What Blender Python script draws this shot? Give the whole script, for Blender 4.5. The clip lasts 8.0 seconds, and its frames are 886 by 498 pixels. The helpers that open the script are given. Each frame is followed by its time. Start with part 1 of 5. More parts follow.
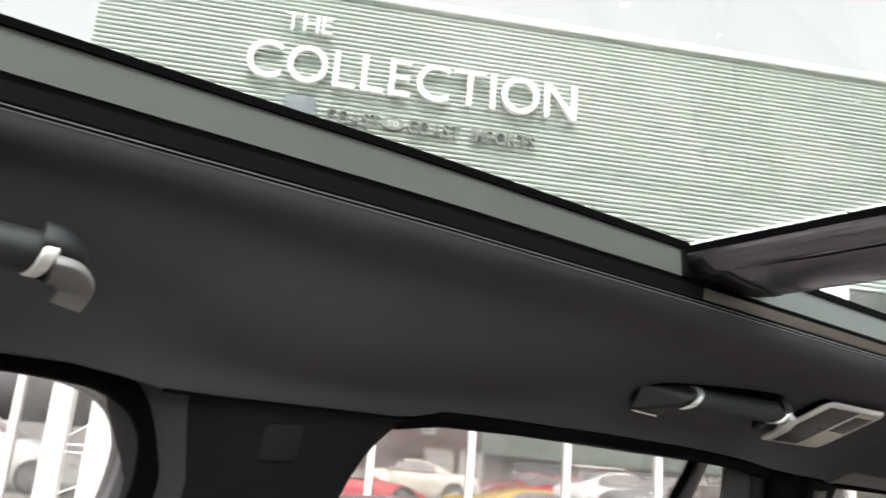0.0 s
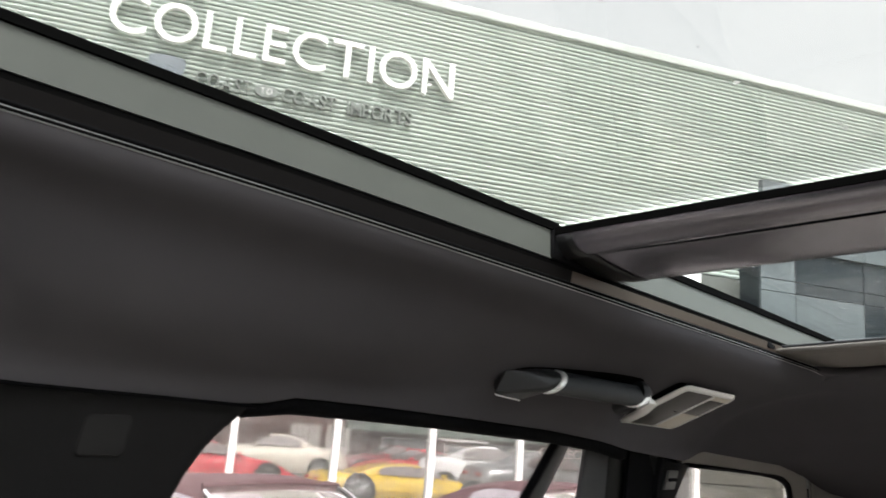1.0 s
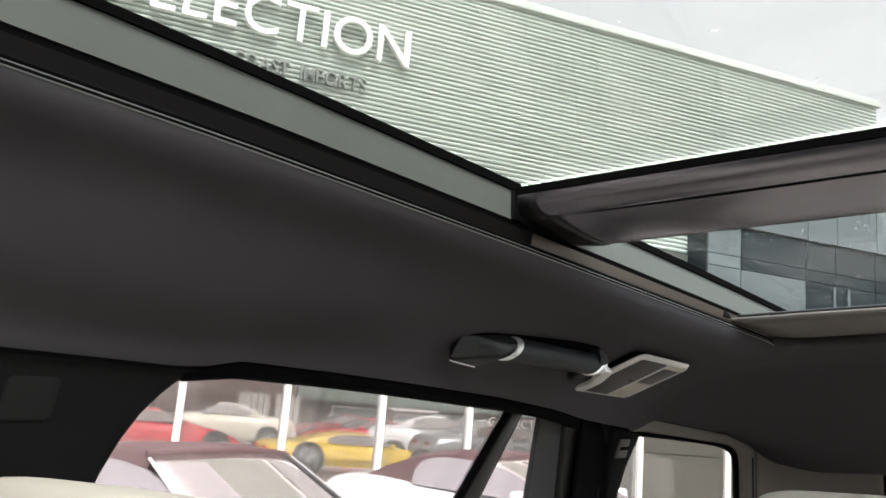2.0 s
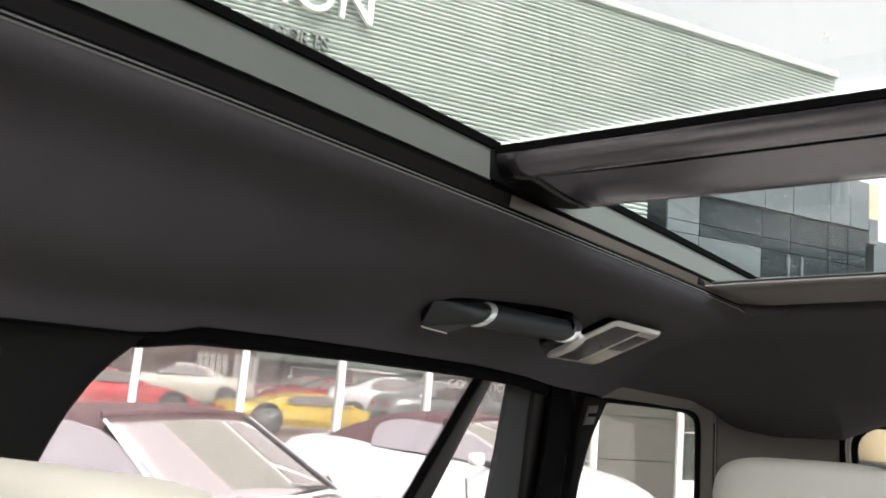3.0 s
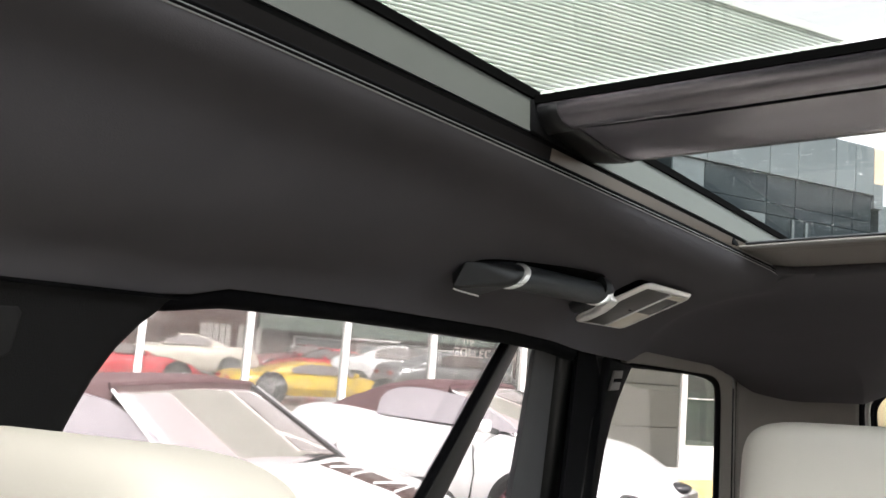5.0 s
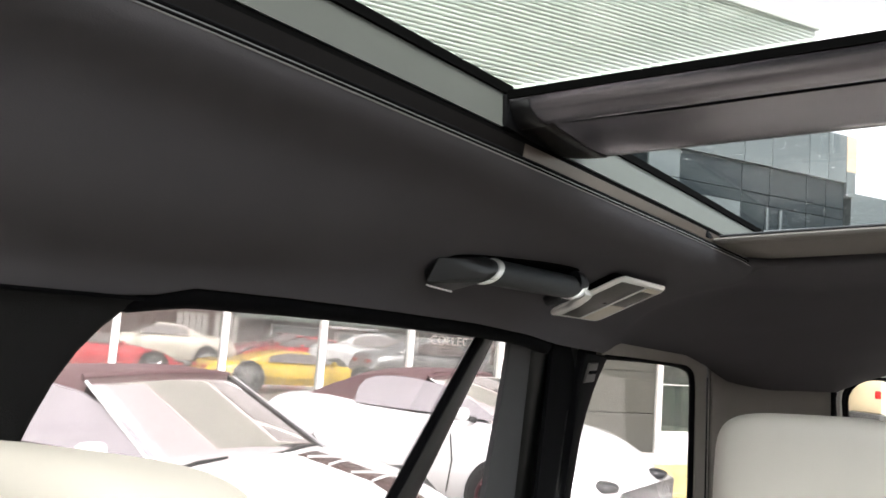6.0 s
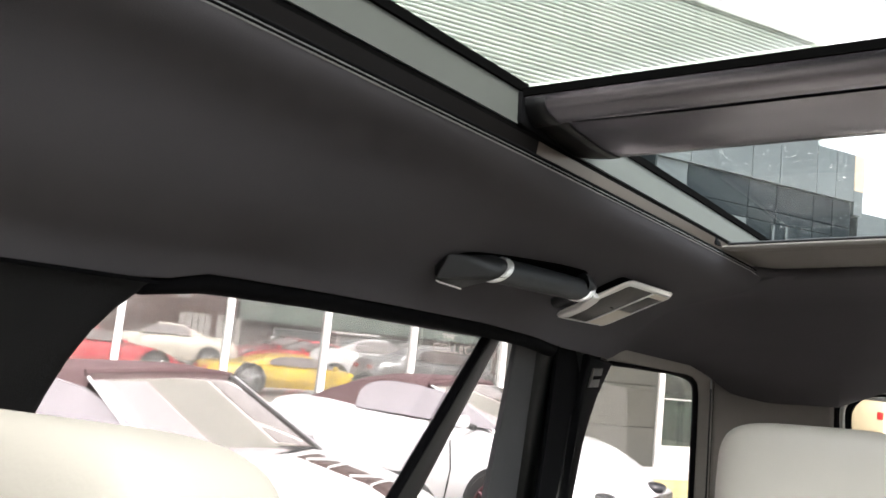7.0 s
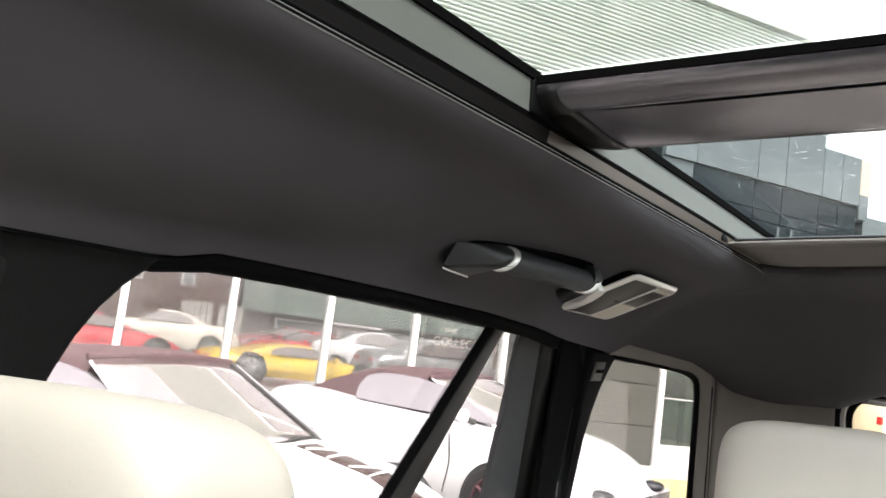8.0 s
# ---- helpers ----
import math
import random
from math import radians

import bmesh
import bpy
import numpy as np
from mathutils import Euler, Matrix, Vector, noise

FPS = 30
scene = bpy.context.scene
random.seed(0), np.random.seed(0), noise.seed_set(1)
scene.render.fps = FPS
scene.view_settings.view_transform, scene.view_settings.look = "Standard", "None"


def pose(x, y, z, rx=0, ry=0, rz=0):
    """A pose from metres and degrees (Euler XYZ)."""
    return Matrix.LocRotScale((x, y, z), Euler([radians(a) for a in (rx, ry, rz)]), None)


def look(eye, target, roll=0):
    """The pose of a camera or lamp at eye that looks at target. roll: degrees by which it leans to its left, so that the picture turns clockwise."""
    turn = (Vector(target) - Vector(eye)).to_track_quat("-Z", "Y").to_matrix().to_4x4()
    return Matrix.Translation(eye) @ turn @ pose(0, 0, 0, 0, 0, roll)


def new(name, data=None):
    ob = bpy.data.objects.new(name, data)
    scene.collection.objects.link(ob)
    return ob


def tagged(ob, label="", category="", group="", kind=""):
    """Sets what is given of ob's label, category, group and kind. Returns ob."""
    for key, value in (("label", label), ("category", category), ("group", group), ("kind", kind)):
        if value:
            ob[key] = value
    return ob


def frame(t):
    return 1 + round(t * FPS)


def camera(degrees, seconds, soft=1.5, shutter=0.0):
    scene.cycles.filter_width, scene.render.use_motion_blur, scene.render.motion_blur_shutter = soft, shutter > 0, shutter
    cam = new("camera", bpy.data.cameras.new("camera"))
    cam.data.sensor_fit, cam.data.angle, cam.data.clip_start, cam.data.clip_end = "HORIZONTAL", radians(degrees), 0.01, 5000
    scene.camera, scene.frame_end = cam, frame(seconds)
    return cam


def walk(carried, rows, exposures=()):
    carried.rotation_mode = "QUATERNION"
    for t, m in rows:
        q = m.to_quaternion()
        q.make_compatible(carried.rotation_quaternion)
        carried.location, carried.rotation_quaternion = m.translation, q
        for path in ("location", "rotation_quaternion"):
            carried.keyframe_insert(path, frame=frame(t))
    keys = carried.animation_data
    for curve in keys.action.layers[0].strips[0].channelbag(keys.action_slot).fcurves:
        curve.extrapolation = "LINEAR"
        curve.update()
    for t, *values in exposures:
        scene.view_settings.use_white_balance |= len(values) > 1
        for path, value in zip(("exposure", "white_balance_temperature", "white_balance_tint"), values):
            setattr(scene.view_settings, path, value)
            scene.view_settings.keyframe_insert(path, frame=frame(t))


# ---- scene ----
cam = camera(57.0, 8.0, soft=1.6, shutter=0.5)
PATH = [
    (0, (-0.521, -0.022, 1.508), (0.75, 1.442, 1.999), 5.0),
    (0.5, (-0.502, -0.008, 1.515), (0.892, 1.34, 2.005), 4.5),
    (1, (-0.474, 0.009, 1.523), (1.021, 1.255, 1.981), 4.6),
    (1.5, (-0.455, 0.028, 1.518), (1.102, 1.211, 1.94), 4.9),
    (1.7, (-0.451, 0.032, 1.518), (1.116, 1.205, 1.931), 4.9),
    (2.8, (-0.426, 0.057, 1.53), (1.209, 1.16, 1.866), 4.9),
    (3, (-0.419, 0.07, 1.526), (1.233, 1.152, 1.842), 5.1),
    (3.5, (-0.408, 0.087, 1.521), (1.293, 1.102, 1.801), 6.0),
    (4, (-0.4, 0.097, 1.52), (1.324, 1.07, 1.81), 6.2),
    (4.5, (-0.405, 0.105, 1.521), (1.291, 1.127, 1.801), 4.6),
    (4.7, (-0.403, 0.117, 1.518), (1.259, 1.2, 1.771), 4.5),
    (5.8, (-0.394, 0.121, 1.528), (1.291, 1.178, 1.735), 4.4),
    (6, (-0.391, 0.12, 1.529), (1.305, 1.159, 1.744), 4.3),
    (6.5, (-0.395, 0.118, 1.524), (1.304, 1.148, 1.754), 5.0),
    (7, (-0.396, 0.123, 1.516), (1.291, 1.171, 1.75), 6.0),
    (7.5, (-0.403, 0.128, 1.507), (1.274, 1.195, 1.729), 6.9),
    (8, (-0.398, 0.126, 1.508), (1.287, 1.18, 1.728), 7.4),
]
walk(cam, [(t, look(eye, target, roll)) for t, eye, target, roll in PATH],
     exposures=[(0.0, 1.30), (1.5, 1.12), (3.5, 1.27), (6.0, 1.40), (8.0, 1.50)])

# ---- light: bright overcast sky with a soft high sun ----
SUN_EL, SUN_AZ = 58, 232  # degrees; azimuth counted from +x towards +y
world = bpy.data.worlds.new("overcast_sky")
scene.world = world
world.use_nodes = True
wn, wl = world.node_tree.nodes, world.node_tree.links
sky = wn.new("ShaderNodeTexSky")
sky.sky_type = "NISHITA"
sky.sun_disc = False
sky.sun_elevation = radians(SUN_EL)
sky.sun_rotation = radians(90 - SUN_AZ)
sky.air_density, sky.dust_density, sky.ozone_density = 1.2, 6.0, 1.0
grey = wn.new("ShaderNodeHueSaturation")
grey.inputs["Saturation"].default_value, grey.inputs["Value"].default_value = 0.05, 2.0
wl.new(sky.outputs[0], grey.inputs["Color"])
wl.new(grey.outputs[0], wn["Background"].inputs["Color"])
wn["Background"].inputs["Strength"].default_value = 0.165
sun = new("sun", bpy.data.lights.new("sun", "SUN"))
sun.data.energy, sun.data.angle, sun.data.color = 1.1, radians(18), (1.0, 0.96, 0.9)
sun.matrix_world = look((math.cos(radians(SUN_AZ)) * math.cos(radians(SUN_EL)), math.sin(radians(SUN_AZ)) * math.cos(radians(SUN_EL)), math.sin(radians(SUN_EL))), (0, 0, 0))

# ---- frames of reference ----
CAR = Matrix.Translation((0, 0, 1.6)) @ Matrix.Rotation(radians(-3), 4, "X") @ Matrix.Rotation(radians(1), 4, "Y") @ Matrix.Translation((0, 0, -1.6))
FAC = Matrix.Rotation(radians(-33.2), 4, "Z")  # x along the showroom front, y away through it
FRONT = 9.78  # the showroom's glass line
ONE = Matrix.Identity(4)


# ---- materials ----
def material(name, color, rough=0.6, metal=0.0, var=0.12, scale=30.0, bump=0.1, bump_scale=None, spec=0.5, coat=0.0, sheen=0.0, stain=0.0, rand=0.0, stretch=None, bump_dist=0.002):
    m = bpy.data.materials.new(name)
    m.use_nodes = True
    nt = m.node_tree
    b = nt.nodes["Principled BSDF"]
    b.inputs["Roughness"].default_value, b.inputs["Metallic"].default_value = rough, metal
    b.inputs["Specular IOR Level"].default_value = spec
    b.inputs["Coat Weight"].default_value = coat
    b.inputs["Sheen Weight"].default_value = sheen
    tc = nt.nodes.new("ShaderNodeTexCoord")
    mp = nt.nodes.new("ShaderNodeMapping")
    if stretch:
        mp.inputs["Scale"].default_value = stretch
    nt.links.new(tc.outputs["Object"], mp.inputs["Vector"])
    fine = nt.nodes.new("ShaderNodeTexNoise")
    fine.inputs["Scale"].default_value, fine.inputs["Detail"].default_value = scale, 5
    nt.links.new(mp.outputs[0], fine.inputs["Vector"])
    wide = nt.nodes.new("ShaderNodeTexNoise")
    wide.inputs["Scale"].default_value, wide.inputs["Detail"].default_value = scale / 9, 3
    nt.links.new(mp.outputs[0], wide.inputs["Vector"])
    add = nt.nodes.new("ShaderNodeMath")
    add.operation = "ADD"
    nt.links.new(fine.outputs[0], add.inputs[0]), nt.links.new(wide.outputs[0], add.inputs[1])
    rng = nt.nodes.new("ShaderNodeMapRange")
    rng.inputs["From Min"].default_value, rng.inputs["From Max"].default_value = 0.6, 1.4
    rng.inputs["To Min"].default_value, rng.inputs["To Max"].default_value = 1 - var - stain, 1 + var
    nt.links.new(add.outputs[0], rng.inputs["Value"])
    last = rng.outputs[0]
    if rand:
        oi = nt.nodes.new("ShaderNodeObjectInfo")
        r2 = nt.nodes.new("ShaderNodeMapRange")
        r2.inputs["To Min"].default_value, r2.inputs["To Max"].default_value = 1 - rand, 1 + rand
        nt.links.new(oi.outputs["Random"], r2.inputs["Value"])
        mu = nt.nodes.new("ShaderNodeMath")
        mu.operation = "MULTIPLY"
        nt.links.new(last, mu.inputs[0]), nt.links.new(r2.outputs[0], mu.inputs[1])
        last = mu.outputs[0]
    hs = nt.nodes.new("ShaderNodeHueSaturation")
    hs.inputs["Color"].default_value = (*color, 1)
    nt.links.new(last, hs.inputs["Value"])
    nt.links.new(hs.outputs[0], b.inputs["Base Color"])
    if bump:
        bn = nt.nodes.new("ShaderNodeTexNoise")
        bn.inputs["Scale"].default_value, bn.inputs["Detail"].default_value = bump_scale or scale * 4, 4
        nt.links.new(mp.outputs[0], bn.inputs["Vector"])
        bu = nt.nodes.new("ShaderNodeBump")
        bu.inputs["Strength"].default_value, bu.inputs["Distance"].default_value = bump, bump_dist
        nt.links.new(bn.outputs[0], bu.inputs["Height"])
        nt.links.new(bu.outputs[0], b.inputs["Normal"])
    return m


def glass(name, tint, gloss=0.06, rough=0.0, dust_haze=0.0, lit_through=False):
    """Thin pane: tinted see-through, with a mirror share that grows at grazing angles and a film of dust or painted
    reflection haze.
    """
    m = bpy.data.materials.new(name)
    m.use_nodes = True
    nt = m.node_tree
    nt.nodes.remove(nt.nodes["Principled BSDF"])
    tr = nt.nodes.new("ShaderNodeBsdfTransparent")
    tr.inputs[0].default_value = (*tint, 1)
    gl = nt.nodes.new("ShaderNodeBsdfGlossy")
    gl.inputs["Roughness"].default_value = rough
    fr = nt.nodes.new("ShaderNodeLayerWeight")
    fr.inputs["Blend"].default_value = 0.2
    share = nt.nodes.new("ShaderNodeMapRange")
    share.inputs["To Min"].default_value, share.inputs["To Max"].default_value = gloss * 0.6, gloss * 5
    nt.links.new(fr.outputs["Facing"], share.inputs["Value"])
    mix = nt.nodes.new("ShaderNodeMixShader")
    nt.links.new(share.outputs[0], mix.inputs[0])
    nt.links.new(tr.outputs[0], mix.inputs[1]), nt.links.new(gl.outputs[0], mix.inputs[2])
    last = mix
    if dust_haze:
        tc = nt.nodes.new("ShaderNodeTexCoord")
        nz = nt.nodes.new("ShaderNodeTexNoise")
        nz.inputs["Scale"].default_value, nz.inputs["Detail"].default_value = 2.5, 4
        nt.links.new(tc.outputs["Object"], nz.inputs["Vector"])
        rg = nt.nodes.new("ShaderNodeMapRange")
        rg.inputs["From Min"].default_value, rg.inputs["From Max"].default_value = 0.4, 0.75
        rg.inputs["To Min"].default_value, rg.inputs["To Max"].default_value = dust_haze * 0.6, dust_haze
        nt.links.new(nz.outputs[0], rg.inputs["Value"])
        df = nt.nodes.new("ShaderNodeBsdfTranslucent" if lit_through else "ShaderNodeBsdfDiffuse")
        df.inputs[0].default_value = (0.6, 0.6, 0.58, 1)
        m2 = nt.nodes.new("ShaderNodeMixShader")
        nt.links.new(rg.outputs[0], m2.inputs[0])
        nt.links.new(mix.outputs[0], m2.inputs[1]), nt.links.new(df.outputs[0], m2.inputs[2])
        last = m2
    nt.links.new(last.outputs[0], nt.nodes["Material Output"].inputs["Surface"])
    return m


LINER = material("charcoal_liner_cloth", (0.0728, 0.0693, 0.0750), 0.95, var=0.06, scale=9, bump=0.10, bump_scale=900, spec=0.1)
SHADE_CLOTH = material("ribbed_shade_cloth", (0.155, 0.140, 0.128), 0.95, var=0.06, scale=12, bump=0.5, bump_scale=260, spec=0.2, stretch=(1, 7, 1), sheen=0.1)
BLACK_TRIM = material("black_grained_plastic", (0.0042, 0.0042, 0.0048), 0.65, var=0.1, scale=40, bump=0.3, bump_scale=700, spec=0.06)
PILLAR = material("dark_pillar_cloth", (0.0125, 0.0122, 0.0127), 0.9, var=0.07, scale=20, bump=0.3, bump_scale=900, spec=0.1)
BELT_COVER = material("dark_belt_cover_plastic", (0.020, 0.0196, 0.020), 0.85, var=0.07, scale=20, bump=0.2, bump_scale=900, spec=0.1)
RUBBER = material("black_rubber", (0.0035, 0.0035, 0.004), 0.8, var=0.1, scale=40, bump=0.1, spec=0.04)
# near-black for printed borders and seams, and for painted shade in gaps
PRINT_SHADE_BLACK = material("black_print_and_shade", (0.004, 0.004, 0.004), 1.0, var=0.1, scale=40, bump=0.1, spec=0.0)
RAIL_BLACK = material("dark_brown_rail", (0.006, 0.0052, 0.0052), 0.6, var=0.05, scale=20, bump=0.05, spec=0.06)
BAR_MAT = material("satin_bar_metal", (0.265, 0.252, 0.285), 0.24, metal=0.75, var=0.03, scale=15, bump=0.02, bump_scale=900)
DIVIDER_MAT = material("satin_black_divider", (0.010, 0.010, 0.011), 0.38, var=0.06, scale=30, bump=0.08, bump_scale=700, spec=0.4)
SEAL_GLOSS = material("smooth_black_seal", (0.004, 0.004, 0.004), 0.32, var=0.1, scale=30, bump=0.04, spec=0.25)
HANDLE_MAT = material("soft_black_handle", (0.014, 0.016, 0.018), 0.5, var=0.08, scale=40, bump=0.25, bump_scale=900)
RAIL_SHEEN = material("rail_with_painted_sheen", (0.11, 0.086, 0.069), 0.28, metal=0.6, var=0.06, scale=20, bump=0.04)
GREY_FRAME = material("painted_grey_frame", (0.092, 0.098, 0.090), 0.6, var=0.08, scale=12, bump=0.05, spec=0.2)
FRAME_GREY = material("grey_frame_trim_and_lit_edge", (0.055, 0.055, 0.057), 0.7, var=0.06, scale=20, bump=0.2, bump_scale=700, spec=0.2)
FRAME_PALE = material("grey_door_frame_paint", (0.30, 0.295, 0.30), 0.5, var=0.06, scale=15, bump=0.05, spec=0.3)
CHROME = material("satin_chrome", (0.88, 0.87, 0.85), 0.36, metal=0.55, var=0.04, scale=30, bump=0.03)
PIPING = material("silver_piping", (0.24, 0.235, 0.235), 0.5, metal=0.3, var=0.06, scale=40, bump=0.05)
LENS_SMOKE = material("smoked_lens", (0.060, 0.056, 0.052), 0.42, var=0.05, scale=30, bump=0.15, bump_scale=500)
LENS_CLEAR = material("cream_lens", (0.62, 0.57, 0.48), 0.3, var=0.04, scale=30, bump=0.1, bump_scale=500)
TRIM_TAUPE = material("taupe_side_trim", (0.215, 0.198, 0.180), 0.8, var=0.06, scale=15, bump=0.3, bump_scale=700)
LEATHER = material("cream_leather", (0.425, 0.392, 0.345), 0.5, var=0.04, scale=14, bump=0.05, bump_scale=420)
STITCH = material("beige_thread", (0.50, 0.455, 0.395), 0.8)
PALE_TRIM = material("pale_seal_strip", (0.5, 0.49, 0.46), 0.5)
# unseen carpet; beige so that it bounces light into the rear
CARPET = material("beige_carpet", (0.24, 0.215, 0.185), 1.0, var=0.2, scale=60, bump=0.5)
ROOF_PAINT = material("grey_car_paint", (0.10, 0.105, 0.11), 0.3, coat=0.6, var=0.03)
# the film is dust plus pale haze painted for reflections
ROOF_GLASS = glass("roof_glass", (0.70, 0.71, 0.703), 0.05, dust_haze=0.06)
REAR_ROOF_GLASS = glass("dark_roof_glass", (0.84, 0.87, 0.88), 0.03, dust_haze=0.025)
DOOR_GLASS = glass("door_glass", (0.68, 0.66, 0.66), 0.03, dust_haze=0.03)
# unseen windscreen; the tint is added to dim the front cabin
SCREEN_DIM = glass("light_cutting_windscreen", (0.42, 0.45, 0.44), 0.06, dust_haze=0.03)
# left rear and tailgate panes, kept clear to brighten the rear cabin
CLEAR_GLASS = glass("clear_rear_glass", (0.93, 0.92, 0.91), 0.04, dust_haze=0.03)
# unseen left front pane, darkened only to hold light off the headliner
DIM_GLASS = glass("light_cutting_door_glass", (0.22, 0.24, 0.235), 0.06, dust_haze=0.03)
WATER = glass("dried_water_spots", (0.95, 0.95, 0.95), 0.0, dust_haze=0.9, lit_through=True)
DUST = glass("thin_dust_film", (0.97, 0.97, 0.97), 0.0, dust_haze=0.58, lit_through=True)

CLADDING = material("pale_green_cladding", (0.360, 0.404, 0.362), 0.5, var=0.06, scale=6, bump=0.05, rand=0.05, stretch=(0.15, 1, 1))
GAP_DARK = material("cladding_joint", (0.21, 0.232, 0.21), 0.7)
COPING = material("pale_coping", (0.51, 0.54, 0.505), 0.5)
LETTER_WHITE = material("white_letter_acrylic", (0.85, 0.85, 0.82), 0.4, var=0.03)
LETTER_DIM = material("frosted_letter_film", (0.27, 0.24, 0.225), 0.6, var=0.1)
LETTER_GREY = material("grey_letter_metal", (0.17, 0.185, 0.17), 0.5, var=0.05)
EMBLEM = material("blue_grey_emblem", (0.14, 0.16, 0.18), 0.5)
PANEL_GREY = material("grey_wall_panel", (0.068, 0.070, 0.061), 0.6, var=0.07, scale=5, bump=0.08, rand=0.06)
PANEL_BLUE = material("dark_blue_grey_panel", (0.011, 0.0145, 0.0165), 0.8, var=0.15, scale=5, bump=0.05, rand=0.15, spec=0.08)
PANEL_LIGHT = material("pale_grey_green_panel", (0.052, 0.062, 0.064), 0.5, var=0.1, scale=5, bump=0.05, rand=0.12)
TAN = material("tan_render", (0.36, 0.275, 0.19), 0.8, var=0.08)
MULLION = material("white_mullion", (0.80, 0.80, 0.78), 0.4, var=0.03)
# the pale film stands in for the veil of reflections on the glass
SHOP_GLASS = glass("showroom_glass", (0.72, 0.73, 0.72), 0.06, dust_haze=0.09)
SIDE_GLASS = glass("green_side_glass", (0.62, 0.74, 0.66), 0.05, dust_haze=0.05)
SHOP_FLOOR = material("pale_showroom_floor", (0.50, 0.48, 0.46), 0.25, var=0.08, scale=3)
SHOP_WALL = material("showroom_plaster", (0.45, 0.42, 0.40), 0.8, var=0.08, scale=4)
BRICK_FAR = material("brown_shingle", (0.10, 0.052, 0.045), 0.9, var=0.25, scale=4, stretch=(1, 1, 3))
GREEN_FAR = material("green_fascia", (0.16, 0.21, 0.18), 0.7, var=0.12, scale=3)
WINDOW_FAR = material("far_window_pane", (0.25, 0.27, 0.28), 0.15, var=0.2, scale=5)
ASPHALT = material("sun_bleached_asphalt", (0.27, 0.26, 0.245), 0.9, var=0.2, scale=2.5, bump=0.5, bump_scale=90, stain=0.12, bump_dist=0.004)
CONCRETE = material("pale_concrete", (0.55, 0.53, 0.50), 0.85, var=0.1, scale=4, bump=0.2, stain=0.08)
KERB_YELLOW = material("faded_yellow_paint", (0.62, 0.52, 0.24), 0.8, var=0.12, scale=12, stain=0.15)

WHITE_PAINT = material("white_car_paint", (0.80, 0.80, 0.80), 0.25, coat=0.8, var=0.02, bump=0)
YELLOW_PAINT = material("yellow_car_paint", (0.92, 0.60, 0.012), 0.3, coat=0.8, var=0.03, bump=0)
RED_PAINT = material("red_car_paint", (0.74, 0.022, 0.045), 0.3, coat=0.8, var=0.03, bump=0)
CREAM_PAINT = material("cream_white_car_paint", (0.74, 0.70, 0.60), 0.3, coat=0.7, var=0.03, bump=0)
MAROON_PAINT = material("maroon_car_paint", (0.20, 0.018, 0.028), 0.3, coat=0.8, var=0.03, bump=0)
TAN_PAINT = material("tan_car_paint", (0.56, 0.47, 0.32), 0.4, coat=0.4, var=0.04, bump=0)
DARK_GREEN_PAINT = material("dark_green_car_paint", (0.03, 0.05, 0.042), 0.3, coat=0.8, var=0.03, bump=0)
SOFT_TOP = material("maroon_soft_top", (0.115, 0.068, 0.072), 0.95, var=0.1, scale=18, bump=0.4, bump_scale=300)
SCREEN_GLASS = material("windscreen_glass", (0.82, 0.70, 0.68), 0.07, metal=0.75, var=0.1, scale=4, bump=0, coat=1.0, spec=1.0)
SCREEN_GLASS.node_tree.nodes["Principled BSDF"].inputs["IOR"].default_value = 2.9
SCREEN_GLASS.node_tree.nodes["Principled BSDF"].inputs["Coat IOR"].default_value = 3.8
CAR_GLASS = material("car_glass", (0.14, 0.10, 0.095), 0.04, var=0.1, scale=4, bump=0, coat=1.0, spec=1.0)
HOOD_DARK = material("dark_bonnet_reflection", (0.075, 0.050, 0.046), 0.4, var=0.1, scale=6, bump=0, spec=0.3)
LILAC_WINDOW = material("hazed_side_window", (0.33, 0.31, 0.33), 0.12, var=0.1, scale=5, bump=0)
TYRE = material("tyre_rubber", (0.025, 0.024, 0.024), 0.85, var=0.15, scale=40)
RIM_GREY = material("alloy_rim", (0.45, 0.45, 0.46), 0.3, metal=0.8)
RIM_DARK = material("dark_alloy_rim", (0.13, 0.06, 0.07), 0.35, metal=0.6)
DARK_PLASTIC = material("dark_plastic", (0.03, 0.03, 0.03), 0.6)
LAMP_RED = material("red_tail_lens", (0.5, 0.02, 0.02), 0.2, bump=0)
LAMP_CLEAR = material("headlamp_lens", (0.035, 0.036, 0.04), 0.1, bump=0)


# ---- building helpers ----
def part(name, bm, mat, parent=None, label="", smooth=True, m=None):
    """One mesh object from bm: a part under parent, or a thing of its own with the pose m."""
    bmesh.ops.recalc_face_normals(bm, faces=bm.faces)
    me = bpy.data.meshes.new(name)
    bm.to_mesh(me)
    bm.free()
    me.materials.append(mat)
    if smooth:
        me.shade_smooth()
        me.set_sharp_from_angle(angle=radians(38))
    ob = new(name, me)
    if parent is not None:
        ob.parent = parent
    if m is not None:
        ob.matrix_world = m
    if label:
        ob["label"] = label
    return ob


def thing(name, label, category, m=ONE, group="", kind=""):
    ob = new(name)
    ob.empty_display_size = 0.1
    ob.matrix_world = m
    return tagged(ob, label, category, group, kind)


def box(bm, lo, hi, bevel=0.0, m=ONE, segments=2):
    c = [(a + b) / 2 for a, b in zip(lo, hi)]
    s = [b - a for a, b in zip(lo, hi)]
    r = bmesh.ops.create_cube(bm, size=1, matrix=m @ Matrix.Translation(c) @ Matrix.Diagonal((*s, 1)))
    if bevel:
        es = list({e for v in r["verts"] for e in v.link_edges})
        bmesh.ops.bevel(bm, geom=es, offset=bevel, segments=segments, affect="EDGES", profile=0.5)
    return bm


